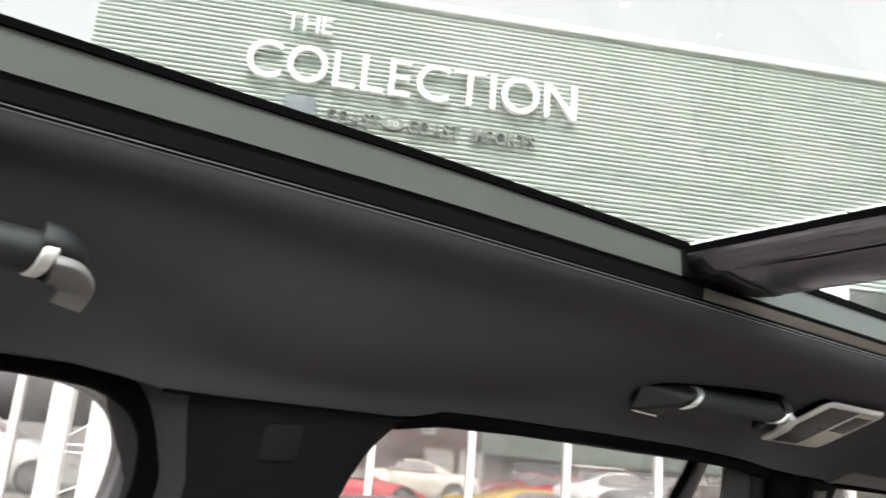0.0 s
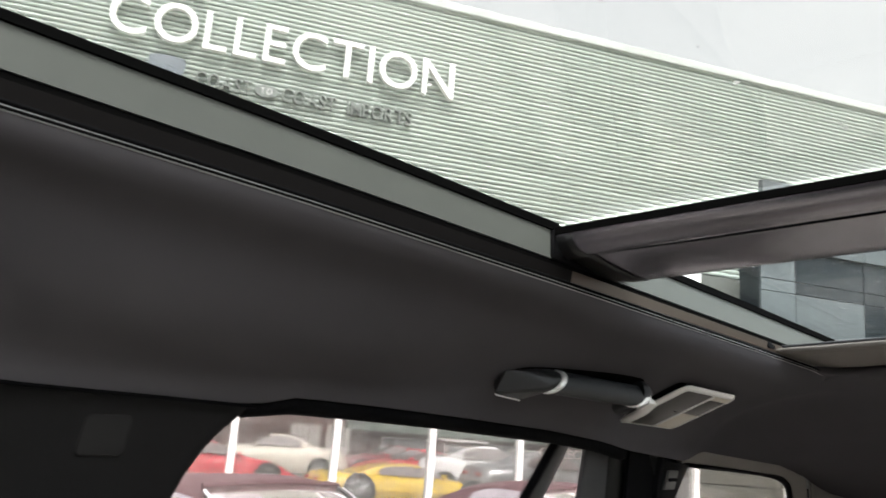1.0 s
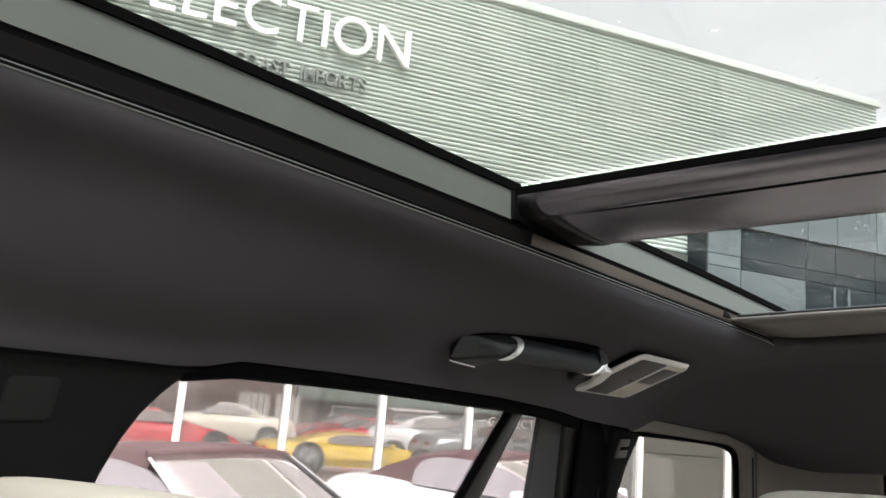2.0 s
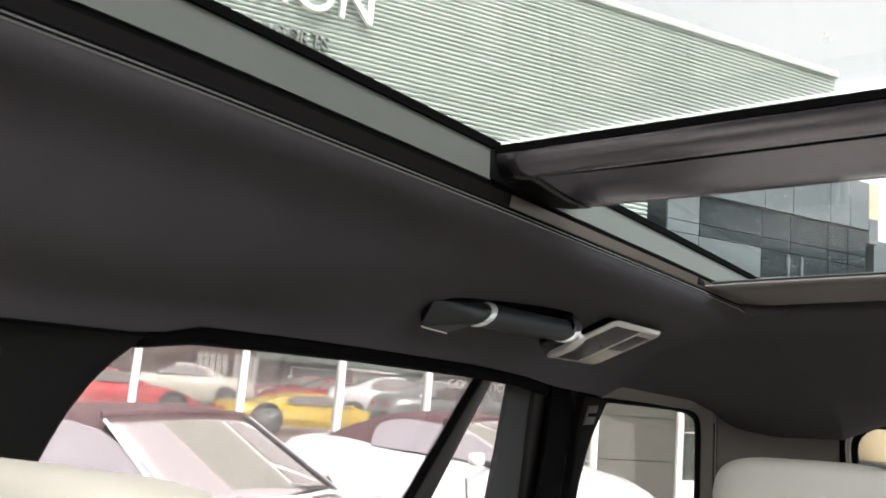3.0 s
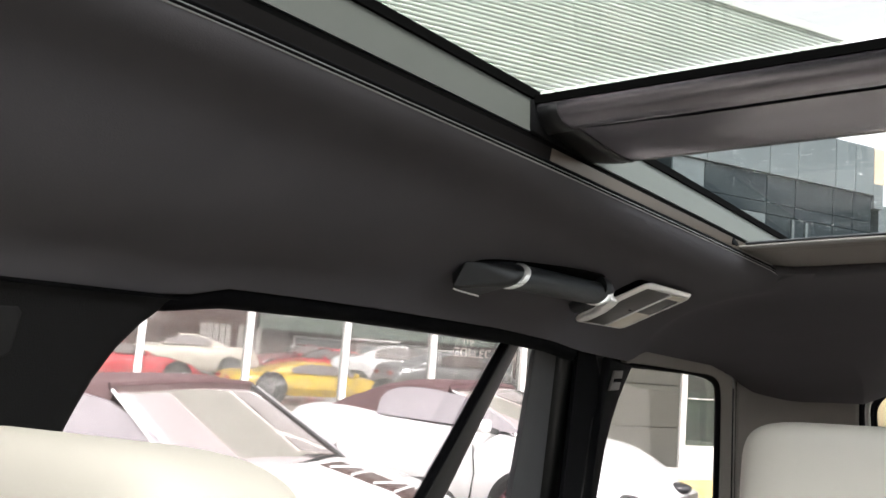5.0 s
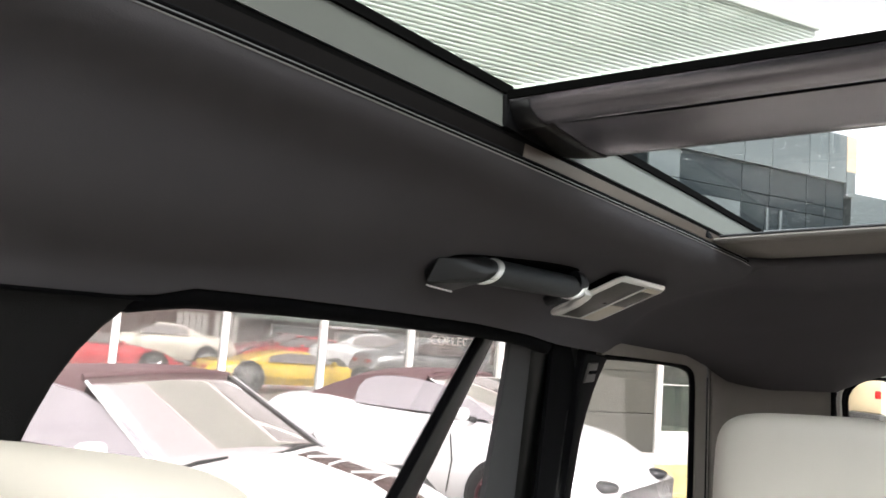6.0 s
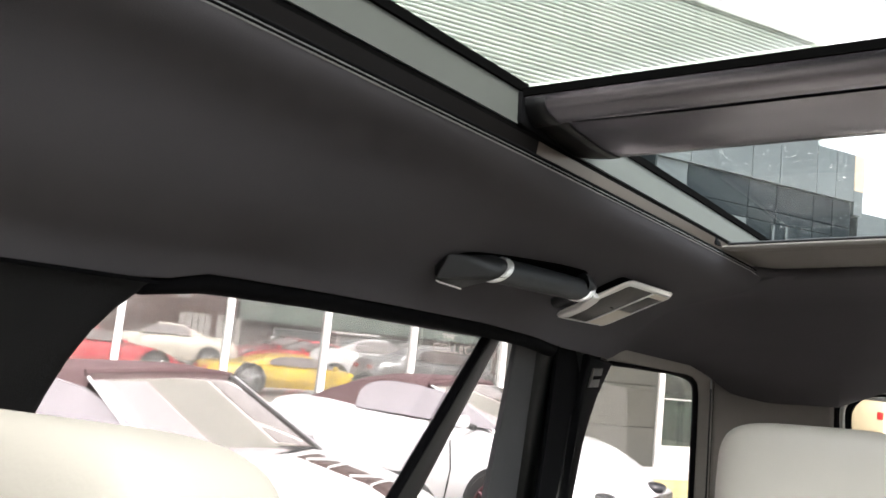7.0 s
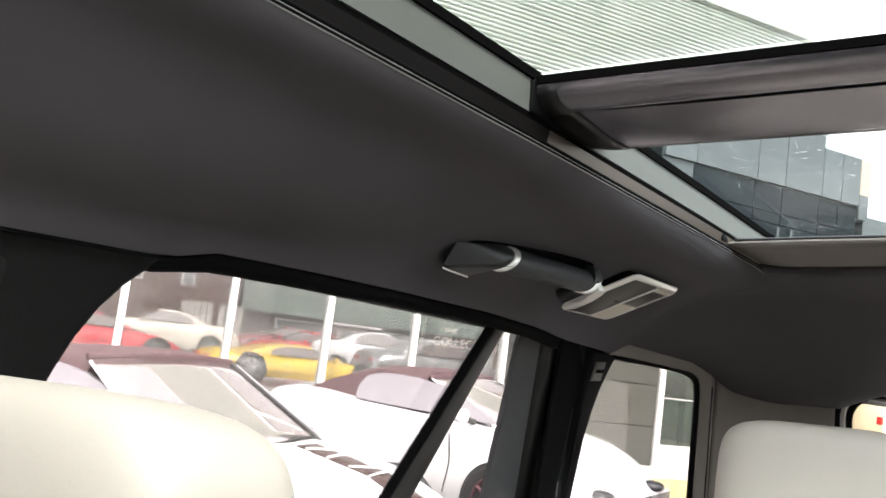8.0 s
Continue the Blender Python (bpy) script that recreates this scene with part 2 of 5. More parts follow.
def tube(bm, pts, r, n=8, caps=True):
    """A round bar along a row of points; r is one radius or one for each point."""
    pts = [Vector(p) for p in pts]
    rs = r if isinstance(r, (list, tuple)) else [r] * len(pts)
    rings, up = [], None
    for i, p in enumerate(pts):
        d = (pts[min(i + 1, len(pts) - 1)] - pts[max(i - 1, 0)]).normalized()
        if up is None:
            up = d.orthogonal().normalized()
        up = (up - d * up.dot(d)).normalized()
        side = d.cross(up)
        rings.append([bm.verts.new(p + rs[i] * (math.cos(a) * up + math.sin(a) * side)) for a in [2 * math.pi * k / n for k in range(n)]])
    skin(bm, rings, True, caps)
    return bm


def skin(bm, rings, closed=True, caps=True):
    n = len(rings[0])
    for a, b in zip(rings, rings[1:]):
        for k in range(n if closed else n - 1):
            j = (k + 1) % n
            bm.faces.new((a[k], a[j], b[j], b[k]))
    if caps and closed:
        bm.faces.new(rings[0][::-1]), bm.faces.new(rings[-1])


def loft(bm, rings, closed=True, caps=True):
    skin(bm, [[bm.verts.new(p) for p in ring] for ring in rings], closed, caps)
    return bm


def plate(bm, outer, holes, place, depth, bevel=0.0):
    """A flat panel with holes: outlines in two coordinates, place(a, b, d) lays them into space at depth d."""
    front, loops = [], []
    for loop in [outer, *holes]:
        vs = [bm.verts.new(place(a, b, 0.0)) for a, b in loop]
        es = [bm.edges.new((vs[i], vs[(i + 1) % len(vs)])) for i in range(len(vs))]
        loops.append((loop, vs)), front.extend(es)
    bmesh.ops.triangle_fill(bm, use_beauty=True, use_dissolve=False, edges=front)
    faces = list(bm.faces)
    back = {}
    for loop, vs in loops:
        for (a, b), v in zip(loop, vs):
            back[v] = bm.verts.new(place(a, b, depth))
    for f in faces:
        bm.faces.new([back[v] for v in reversed(f.verts)])
    rim = []
    for loop, vs in loops:
        for i in range(len(vs)):
            j = (i + 1) % len(vs)
            bm.faces.new((vs[i], vs[j], back[vs[j]], back[vs[i]]))
            rim.append((vs[i], vs[j]))
    if bevel:
        es = [bm.edges.get(p) for p in rim]
        bmesh.ops.bevel(bm, geom=[e for e in es if e], offset=bevel, segments=3, affect="EDGES", profile=0.5)
    return bm


def lerp(table, x):
    return float(np.interp(x, [p[0] for p in table], [p[1] for p in table]))


def smooth_row(pts, n):
    """Points along a smooth curve through the given ones."""
    pts = [Vector(p) for p in pts]
    out = []
    for i in range(len(pts) - 1):
        a, b, c, d = pts[max(i - 1, 0)], pts[i], pts[i + 1], pts[min(i + 2, len(pts) - 1)]
        for k in range(n):
            t = k / n
            out.append(0.5 * (2 * b + (c - a) * t + (2 * a - 5 * b + 4 * c - d) * t * t + (3 * b - a - 3 * c + d) * t ** 3))
    return [*out, pts[-1]]


# ---- the cabin the camera is in: its section ----
OPEN_FRONT, OPEN_REAR = -0.82, 0.955
SHADE_LEAD = 0.76  # leading edge of the sliding roof shade


def lip_y(x):
    return lerp([(-1.2, 0.575), (-0.85, 0.572), (-0.42, 0.516), (-0.27, 0.4937), (-0.10, 0.468), (0.0, 0.4565), (0.25, 0.4285), (0.65, 0.390), (1.0, 0.359), (1.3, 0.336), (1.7, 0.325), (1.9, 0.345), (2.1, 0.35)], x)


def lip_z(x):
    return lerp([(-1.2, 1.66), (-0.9, 1.70), (-0.5, 1.715), (0.9, 1.713), (1.15, 1.695), (1.4, 1.64), (1.65, 1.575), (1.82, 1.528), (1.90, 1.515), (2.0, 1.545)], x)


def sill_y(x):
    return lerp([(-1.2, 0.62), (-0.5, 0.616), (0.0, 0.612), (1.0, 0.612), (1.55, 0.612), (1.7, 0.604), (1.8, 0.575), (1.9, 0.50), (2.0, 0.40)], x)


def sill_z(x):
    return lerp([(-1.2, 1.52), (-0.6, 1.576), (-0.36, 1.5775), (-0.31, 1.578), (-0.28, 1.573), (-0.25, 1.5685), (-0.20, 1.5685), (-0.10, 1.571), (0.0, 1.573), (0.017, 1.578), (0.03, 1.5818), (0.043, 1.5845), (0.057, 1.5858), (0.10, 1.5864), (0.165, 1.588), (0.3, 1.5895), (0.5, 1.590), (0.66, 1.585), (0.74, 1.577), (0.96, 1.571), (1.04, 1.593), (1.5, 1.588), (1.66, 1.570), (1.77, 1.535), (1.9, 1.513), (2.0, 1.545)], x)


# rise of the headliner from the window (0) to the roof opening (1): a soft ridge half way and a rolled lip
SECTION = [(p.x, p.y) for p in smooth_row([(0, 0, 0), (0.05, 0.13, 0), (0.15, 0.295, 0), (0.3, 0.47, 0), (0.42, 0.555, 0), (0.5, 0.622, 0), (0.6, 0.735, 0), (0.68, 0.808, 0), (0.75, 0.842, 0), (0.83, 0.860, 0), (0.90, 0.882, 0), (0.94, 0.907, 0), (0.97, 0.938, 0), (0.99, 0.972, 0), (1, 1, 0)], 6)]
# beside the rear pane the lip rolls more
SECTION_ROLL = [(p.x, p.y) for p in smooth_row([(0, 0, 0), (0.05, 0.13, 0), (0.15, 0.295, 0), (0.3, 0.47, 0), (0.45, 0.595, 0), (0.6, 0.695, 0), (0.7, 0.735, 0), (0.8, 0.765, 0), (0.87, 0.80, 0), (0.92, 0.84, 0), (0.96, 0.893, 0), (0.985, 0.948, 0), (1, 1, 0)], 6)]
# over the centre pillar the lower part lies flatter
SECTION_MID = [(p.x, p.y) for p in smooth_row([(0, 0, 0), (0.04, 0.10, 0), (0.10, 0.165, 0), (0.3, 0.285, 0), (0.42, 0.385, 0), (0.5, 0.475, 0), (0.6, 0.625, 0), (0.68, 0.745, 0), (0.75, 0.80, 0), (0.83, 0.838, 0), (0.90, 0.872, 0), (0.94, 0.902, 0), (0.97, 0.936, 0), (0.99, 0.972, 0), (1, 1, 0)], 6)]


# behind the opening a steep lower roll turns into a nearly flat roof
SECTION_BACK = [(p.x, p.y) for p in smooth_row([(0, 0, 0), (0.08, 0.23, 0), (0.18, 0.47, 0), (0.28, 0.66, 0), (0.36, 0.76, 0), (0.5, 0.855, 0), (0.75, 0.95, 0), (1, 1, 0)], 6)]


def liner_z(x, y):
    y = abs(y)
    a, b = lip_y(x), sill_y(x)
    if y <= a:
        return lip_z(x) + (0.012 + 0.072 * min(1.0, max(0.0, (x - 1.55) / 0.3))) * (1 - (y / a) ** 2)
    t = max(0.0, (b - y) / (b - a))
    back = min(1.0, max(0.0, (x - 0.90) / 0.22))  # the roll fades out behind the opening
    back = back * back * (3 - 2 * back)
    mid = lerp([(-0.36, 0), (-0.31, 0.16), (-0.26, 0.5), (-0.21, 0.84), (-0.16, 1), (0.10, 1), (0.15, 0.84), (0.20, 0.5), (0.25, 0.16), (0.30, 0)], x)
    roll = lerp([(0.10, 0), (0.20, 0.16), (0.30, 0.5), (0.40, 0.84), (0.50, 1)], x)
    rise = ((lerp(SECTION, t) * (1 - roll) + lerp(SECTION_ROLL, t) * roll) * (1 - mid) + lerp(SECTION_MID, t) * mid) * (1 - back) + lerp(SECTION_BACK, t) * back
    return sill_z(x) + (lip_z(x) - sill_z(x)) * rise


def build_headliner():
    bm = bmesh.new()
    vs = [0, 0.004, 0.015, 0.035, 0.07, 0.12, 0.18, 0.26, 0.35, 0.45, 0.55, 0.62, 0.68, 0.74, 0.80, 0.84, 0.87, 0.90, 0.925, 0.945, 0.96, 0.972, 0.982, 0.99, 0.996, 1.0]
    corner = 0.05
    def inner(x):
        yl = lip_y(x)
        for end, sgn in ((OPEN_REAR, 1), (OPEN_FRONT, -1)):
            d = sgn * (x - (end - sgn * corner))
            if d > 0:
                yl -= corner - math.sqrt(max(0, corner ** 2 - d ** 2))
        return yl
    xs = [OPEN_FRONT + corner * k / 6 for k in range(7)] + list(np.linspace(OPEN_FRONT + corner, OPEN_REAR - corner, 46))[1:-1] + [OPEN_REAR - corner + corner * k / 6 for k in range(7)]
    for side in (1, -1):
        rows = []
        for x in xs:
            a, b = inner(x), sill_y(x)
            rows.append([(x, side * (b + (a - b) * v), liner_z(x, b + (a - b) * v)) for v in vs])
        loft(bm, rows, closed=False)
        for x0, x1, n in ((OPEN_REAR, 2.0, 34), (-1.2, OPEN_FRONT, 14)):
            rows = []
            for x in np.linspace(x0, x1, n):
                near = max(0.0, 1 - abs(x - (OPEN_REAR if x0 == OPEN_REAR else OPEN_FRONT)) / 0.2)
                b, a = sill_y(x), lip_y(x) - corner * near ** 2
                row = [(x, side * (b + (a - b) * v), liner_z(x, b + (a - b) * v)) for v in vs]
                row += [(x, side * a * (1 - k / 8), liner_z(x, a * (1 - k / 8))) for k in range(1, 9)]
                rows.append(row)
            loft(bm, rows, closed=False)
    bmesh.ops.remove_doubles(bm, verts=bm.verts, dist=0.0004)
    ob = part("ceiling", bm, LINER, m=CAR)
    # all faces look down into the cabin, so that the thickness grows upwards
    bm = bmesh.new()
    bm.from_mesh(ob.data)
    bmesh.ops.reverse_faces(bm, faces=[f for f in bm.faces if f.normal.z > 0])
    bm.to_mesh(ob.data)
    bm.free()
    sol = ob.modifiers.new("thickness", "SOLIDIFY")
    sol.thickness, sol.offset = 0.012, 1
    tagged(ob, "charcoal cloth headliner of the car with a large roof opening", "headliner", kind="structure")
    sol.offset = -1
    return ob


def opening_row(dy, z, x0=OPEN_FRONT, x1=OPEN_REAR, n=30, side=1):
    return [(x, side * (lip_y(x) + dy), z + lip_z(x) - 1.715 if z < 1.725 else z) for x in np.linspace(x0, x1, n)]


def build_roof():
    # piping along the roof opening
    for side in (1, -1):
        trim = thing("trim", "double silver and black piping along the roof opening edge", "trim", CAR, kind="structure")
        for dy, z, r, mat, lab in ((0.0005, 1.7140, 0.0009, PIPING, "thin silver piping"), (0.0, 1.7153, 0.0012, RUBBER, "black rubber piping"), (0.0004, 1.7168, 0.0008, PIPING, "thin silver piping"), (0.0006, 1.7192, 0.0020, RUBBER, "black rubber piping")):
            part("piping", tube(bmesh.new(), opening_row(dy, z, side=side), r, 8), mat, trim, lab)
        frame_ob = thing("sunroof_frame", "dark and grey side rail of the panoramic roof", "roof frame", CAR, kind="structure")
        # one rail; its rear stretch is paler to carry the warm reflection
        for x0, x1, mat, lab in ((OPEN_FRONT, 0.25, RAIL_BLACK, ""), (0.2505, 1.1, RAIL_SHEEN, "rear rail with its warm reflection in the colour")):
            rows = []
            for x in np.linspace(x0, x1, 16):
                y = lip_y(x)
                rows.append([(x, side * (y + 0.004), 1.722), (x, side * (y + 0.002), 1.7335), (x, side * (y + 0.045), 1.7335), (x, side * (y + 0.045), 1.722)])
            part("lower_rail", loft(bmesh.new(), rows), mat, frame_ob, lab)
        rows = [[(x, side * (lip_y(x) + 0.003), 1.7337), (x, side * (lip_y(x) + 0.003), 1.7385), (x, side * (lip_y(x) + 0.045), 1.7385), (x, side * (lip_y(x) + 0.045), 1.7337)] for x in np.linspace(OPEN_FRONT, 1.1, 24)]
        # near-black filler stands in for the shade under the grey rail
        part("rail_gap", loft(bmesh.new(), rows), PRINT_SHADE_BLACK, frame_ob, "black gap under the grey rail")
        for x0, x1 in ((OPEN_FRONT, 0.2165), (0.325, 1.02)):
            bm = bmesh.new()
            rows = []
            for x in np.linspace(x0, x1, 16):
                y = lip_y(x)
                rows.append([(x, side * (y + 0.0015), 1.7390), (x, side * (y + 0.0015), 1.750), (x, side * (y + 0.002), 1.769), (x, side * (y + 0.03), 1.769), (x, side * (y + 0.03), 1.7390)])
            part("upper_rail", loft(bm, rows), GREY_FRAME, frame_ob, "pale grey painted upper rail")
    # outer roof skin round the glass
    bm = bmesh.new()
    for side in (1, -1):
        rows = []
        for x in np.linspace(-1.2, 2.05, 30):
            a, b = lip_y(x) + 0.052, sill_y(x) + 0.09
            rows.append([(x, side * (a + (b - a) * v), lerp([(-1.2, 1.735), (-0.6, 1.786), (1.0, 1.787), (1.6, 1.75), (2.05, 1.66)], x) - 0.16 * v ** 2.6) for v in np.linspace(0, 1, 9)])
        loft(bm, rows, closed=False)
    for x0, x1 in ((-1.2, OPEN_FRONT), (1.04, 2.05)):
        rows = [[(x, (lip_y(x) + 0.052) * v, lerp([(-1.2, 1.735), (-0.6, 1.786), (1.0, 1.787), (1.6, 1.75), (2.05, 1.66)], x)) for v in np.linspace(-1, 1, 9)] for x in np.linspace(x0, x1, 8)]
        loft(bm, rows, closed=False)
    roof = part("roof", bm, ROOF_PAINT, m=CAR)
    sol = roof.modifiers.new("thickness", "SOLIDIFY")
    sol.thickness = 0.006
    tagged(roof, "dark grey painted steel roof skin of the car", "roof", kind="structure")
    # glass panels with their black printed borders
    for nm, x0, x1, mat, lab in (("window_1", OPEN_FRONT, 0.225, ROOF_GLASS, "clear green-tinted front roof glass with a black border"),
                                 ("window_2", 0.315, 1.03, REAR_ROOF_GLASS, "dark dusty rear roof glass with a black border")):
        win = thing(nm, lab, "roof glass", CAR, kind="structure")
        bm = bmesh.new()
        rows = []
        for x in np.linspace(x0, x1, 10):
            y = lip_y(x) + 0.046
            rows.append([(x, y, 1.7785), (x, -y, 1.7785), (x, -y, 1.7835), (x, y, 1.7835)])
        pane = part("pane", loft(bm, rows), mat, win, smooth=False)
        ends = (x0 + 0.03, x1 - 0.0115)
        for side in (1, -1):
            rows = []
            for x in np.linspace(x0, x1, 10):
                y, wide = lip_y(x), 0.0005
                rows.append([(x, side * (y - wide), 1.7692), (x, side * (y + 0.05), 1.7692), (x, side * (y + 0.05), 1.7783), (x, side * (y - wide), lerp([(-0.5, 1.7755), (0.2, 1.7778), (1.0, 1.7780)], x))])
            part("border", loft(bmesh.new(), rows), PRINT_SHADE_BLACK, win)
        for xa, xb in ((x0, ends[0]), (ends[1], x1)):
            y = lip_y((xa + xb) / 2) - 0.001
            part("border", box(bmesh.new(), (xa, -y, 1.7637 if 0 < xa < 0.22 else 1.7700), (xb, y, 1.7712)), PRINT_SHADE_BLACK, win)
    # sliding cloth shade half way along the rear pane: taut cloth, a wrapped hem and side runners
    shade = thing("roof_shade", "brown-black ribbed cloth roof shade half drawn under the rear pane", "sunshade", CAR)
    def shade_z(x, y):
        return 1.7222 + 0.0075 * (1 - (y / 0.45) ** 2)
    rows = []
    for x in np.linspace(SHADE_LEAD + 0.016, 1.06, 12):
        w = lip_y(x) + 0.0012
        rows.append([(x, y, shade_z(x, y)) for y in np.linspace(w, -w, 19)])
    cloth = part("blind", loft(bmesh.new(), rows, closed=False), SHADE_CLOTH, shade)
    sol = cloth.modifiers.new("thickness", "SOLIDIFY")
    sol.thickness, sol.offset = 0.004, 0
    rows = []
    for v in np.linspace(1, -1, 33):
        w = lip_y(SHADE_LEAD) + 0.0025
        thin = 1 - 0.55 * max(0.0, (abs(v) - 0.94) / 0.06) ** 2
        y = v * w
        rows.append([(SHADE_LEAD + 0.010 + 0.011 * math.cos(q), y, shade_z(SHADE_LEAD, y) + 0.001 + 0.0062 * thin * math.sin(q)) for q in [2 * math.pi * k / 14 for k in range(14)]])
    part("hem", loft(bmesh.new(), rows), SHADE_CLOTH, shade, "rounded cloth-wrapped leading edge")
    row = [(SHADE_LEAD + 0.0005, y, shade_z(SHADE_LEAD, y) + 0.0052) for y in np.linspace(lip_y(SHADE_LEAD) - 0.006, 0.006 - lip_y(SHADE_LEAD), 21)]
    part("pull_strip", tube(bmesh.new(), row, 0.0020, 8), DIVIDER_MAT, shade, "thin black pull strip on the leading edge")
    for side in (1, -1):
        y = side * (lip_y(SHADE_LEAD) + 0.012)
        part("runner", box(bmesh.new(), (SHADE_LEAD - 0.030, y - 0.009, 1.7245), (SHADE_LEAD + 0.03, y + 0.009, 1.7345), 0.003), BLACK_TRIM, shade, "black plastic runner in the rail")
    # cross bar between the two roof panes
    bar = thing("roof_cross_bar", "satin black curved cross bar between the roof panes", "cross bar", CAR, kind="structure")
    prof = [(0.2150, 1.769), (0.2165, 1.762), (0.2205, 1.7550), (0.2270, 1.7495), (0.2340, 1.7463), (0.2390, 1.7450), (0.2415, 1.7449), (0.2432, 1.7456), (0.2440, 1.7472), (0.2446, 1.7488), (0.2470, 1.7488), (0.2540, 1.7462), (0.2640, 1.7428), (0.2780, 1.7390), (0.2980, 1.7357), (0.3160, 1.7342), (0.3270, 1.7350), (0.3330, 1.7390), (0.3360, 1.7500), (0.3340, 1.769)]
    rows = []
    for y in np.linspace(-0.45, 0.45, 41):
        e = max(0.0, (abs(y) - 0.365) / 0.08)
        rows.append([(x + 0.004 * e * (x > 0.25), y, z + 0.0015 * (1 - (y / 0.45) ** 2) * (z < 1.765) + 0.011 * e * e * min(1.0, max(0.0, (x - 0.25) / 0.03)) * (z < 1.748)) for x, z in prof])
    part("bar", loft(bmesh.new(), rows), BAR_MAT, bar)
    # dark shells over both bar ends: the shade there, put into colour
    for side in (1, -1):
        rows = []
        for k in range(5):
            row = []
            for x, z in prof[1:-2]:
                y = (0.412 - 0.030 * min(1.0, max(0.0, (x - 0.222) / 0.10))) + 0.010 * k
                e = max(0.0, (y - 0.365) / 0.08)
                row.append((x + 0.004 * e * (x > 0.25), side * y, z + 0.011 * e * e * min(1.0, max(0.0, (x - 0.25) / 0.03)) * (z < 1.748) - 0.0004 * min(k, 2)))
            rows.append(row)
        q = part("end_shade", loft(bmesh.new(), rows, closed=False), DIVIDER_MAT, bar, "dark shell for the shade at the bar end")
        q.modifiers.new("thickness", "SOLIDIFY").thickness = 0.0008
    # black tube along the fold, standing in for its shade
    ys = np.linspace(-0.40, 0.40, 25)
    part("fold_shade", tube(bmesh.new(), [(0.2472, y, 1.7474 + 0.0015 * (1 - (y / 0.45) ** 2)) for y in ys], [0.0006 + 0.0024 * min(1.0, (0.40 - abs(float(y))) / 0.10) for y in ys], 8), RUBBER, bar, "dark line for the shade in the fold")
    for side in (1, -1):
        part("end_bracket", box(bmesh.new(), (0.2120, min(side * 0.430, side * 0.47), 1.738), (0.335, max(side * 0.430, side * 0.47), 1.7695), 0.004), BLACK_TRIM, bar)


def build_spots():
    rnd = random.Random(5)
    for x0, x1, n, size, mat, label in ((OPEN_FRONT + 0.05, 0.19, 110, 1.7, WATER, "dried white water spots on the front roof glass"),
                                        (0.36, 0.99, 45, 0.8, WATER, "bright water spots on the rear roof glass"),
                                        (0.36, 0.99, 5000, 0.54, DUST, "faint grey dust spots on the rear roof glass")):
        bm = bmesh.new()
        for _ in range(n):
            x = rnd.uniform(x0, x1)
            y = rnd.uniform(-0.9, 1.0) * (lip_y(x) - 0.025)
            r = size * rnd.choice((0.0006, 0.0009, 0.001, 0.0013, 0.002))
            a, q = rnd.uniform(0, math.pi), rnd.uniform(1.0, 1.5)
            c = [bm.verts.new((x + r * q * math.cos(t) * math.cos(a) - r * math.sin(t) * math.sin(a), y + r * q * math.cos(t) * math.sin(a) + r * math.sin(t) * math.cos(a), 1.7840)) for t in [2 * math.pi * k / 8 for k in range(8)]]
            top = bm.verts.new((x, y, 1.7840 + r * 0.5))
            bm.faces.new(c[::-1])
            for k in range(8):
                bm.faces.new((c[k], c[(k + 1) % 8], top))
        ob = part("water_spots", bm, mat, m=CAR)
        tagged(ob, label, "water spots", kind="stuff")


def wall_y(z, at=0.612, tumble=0.30):
    return at + tumble * (1.575 - z)


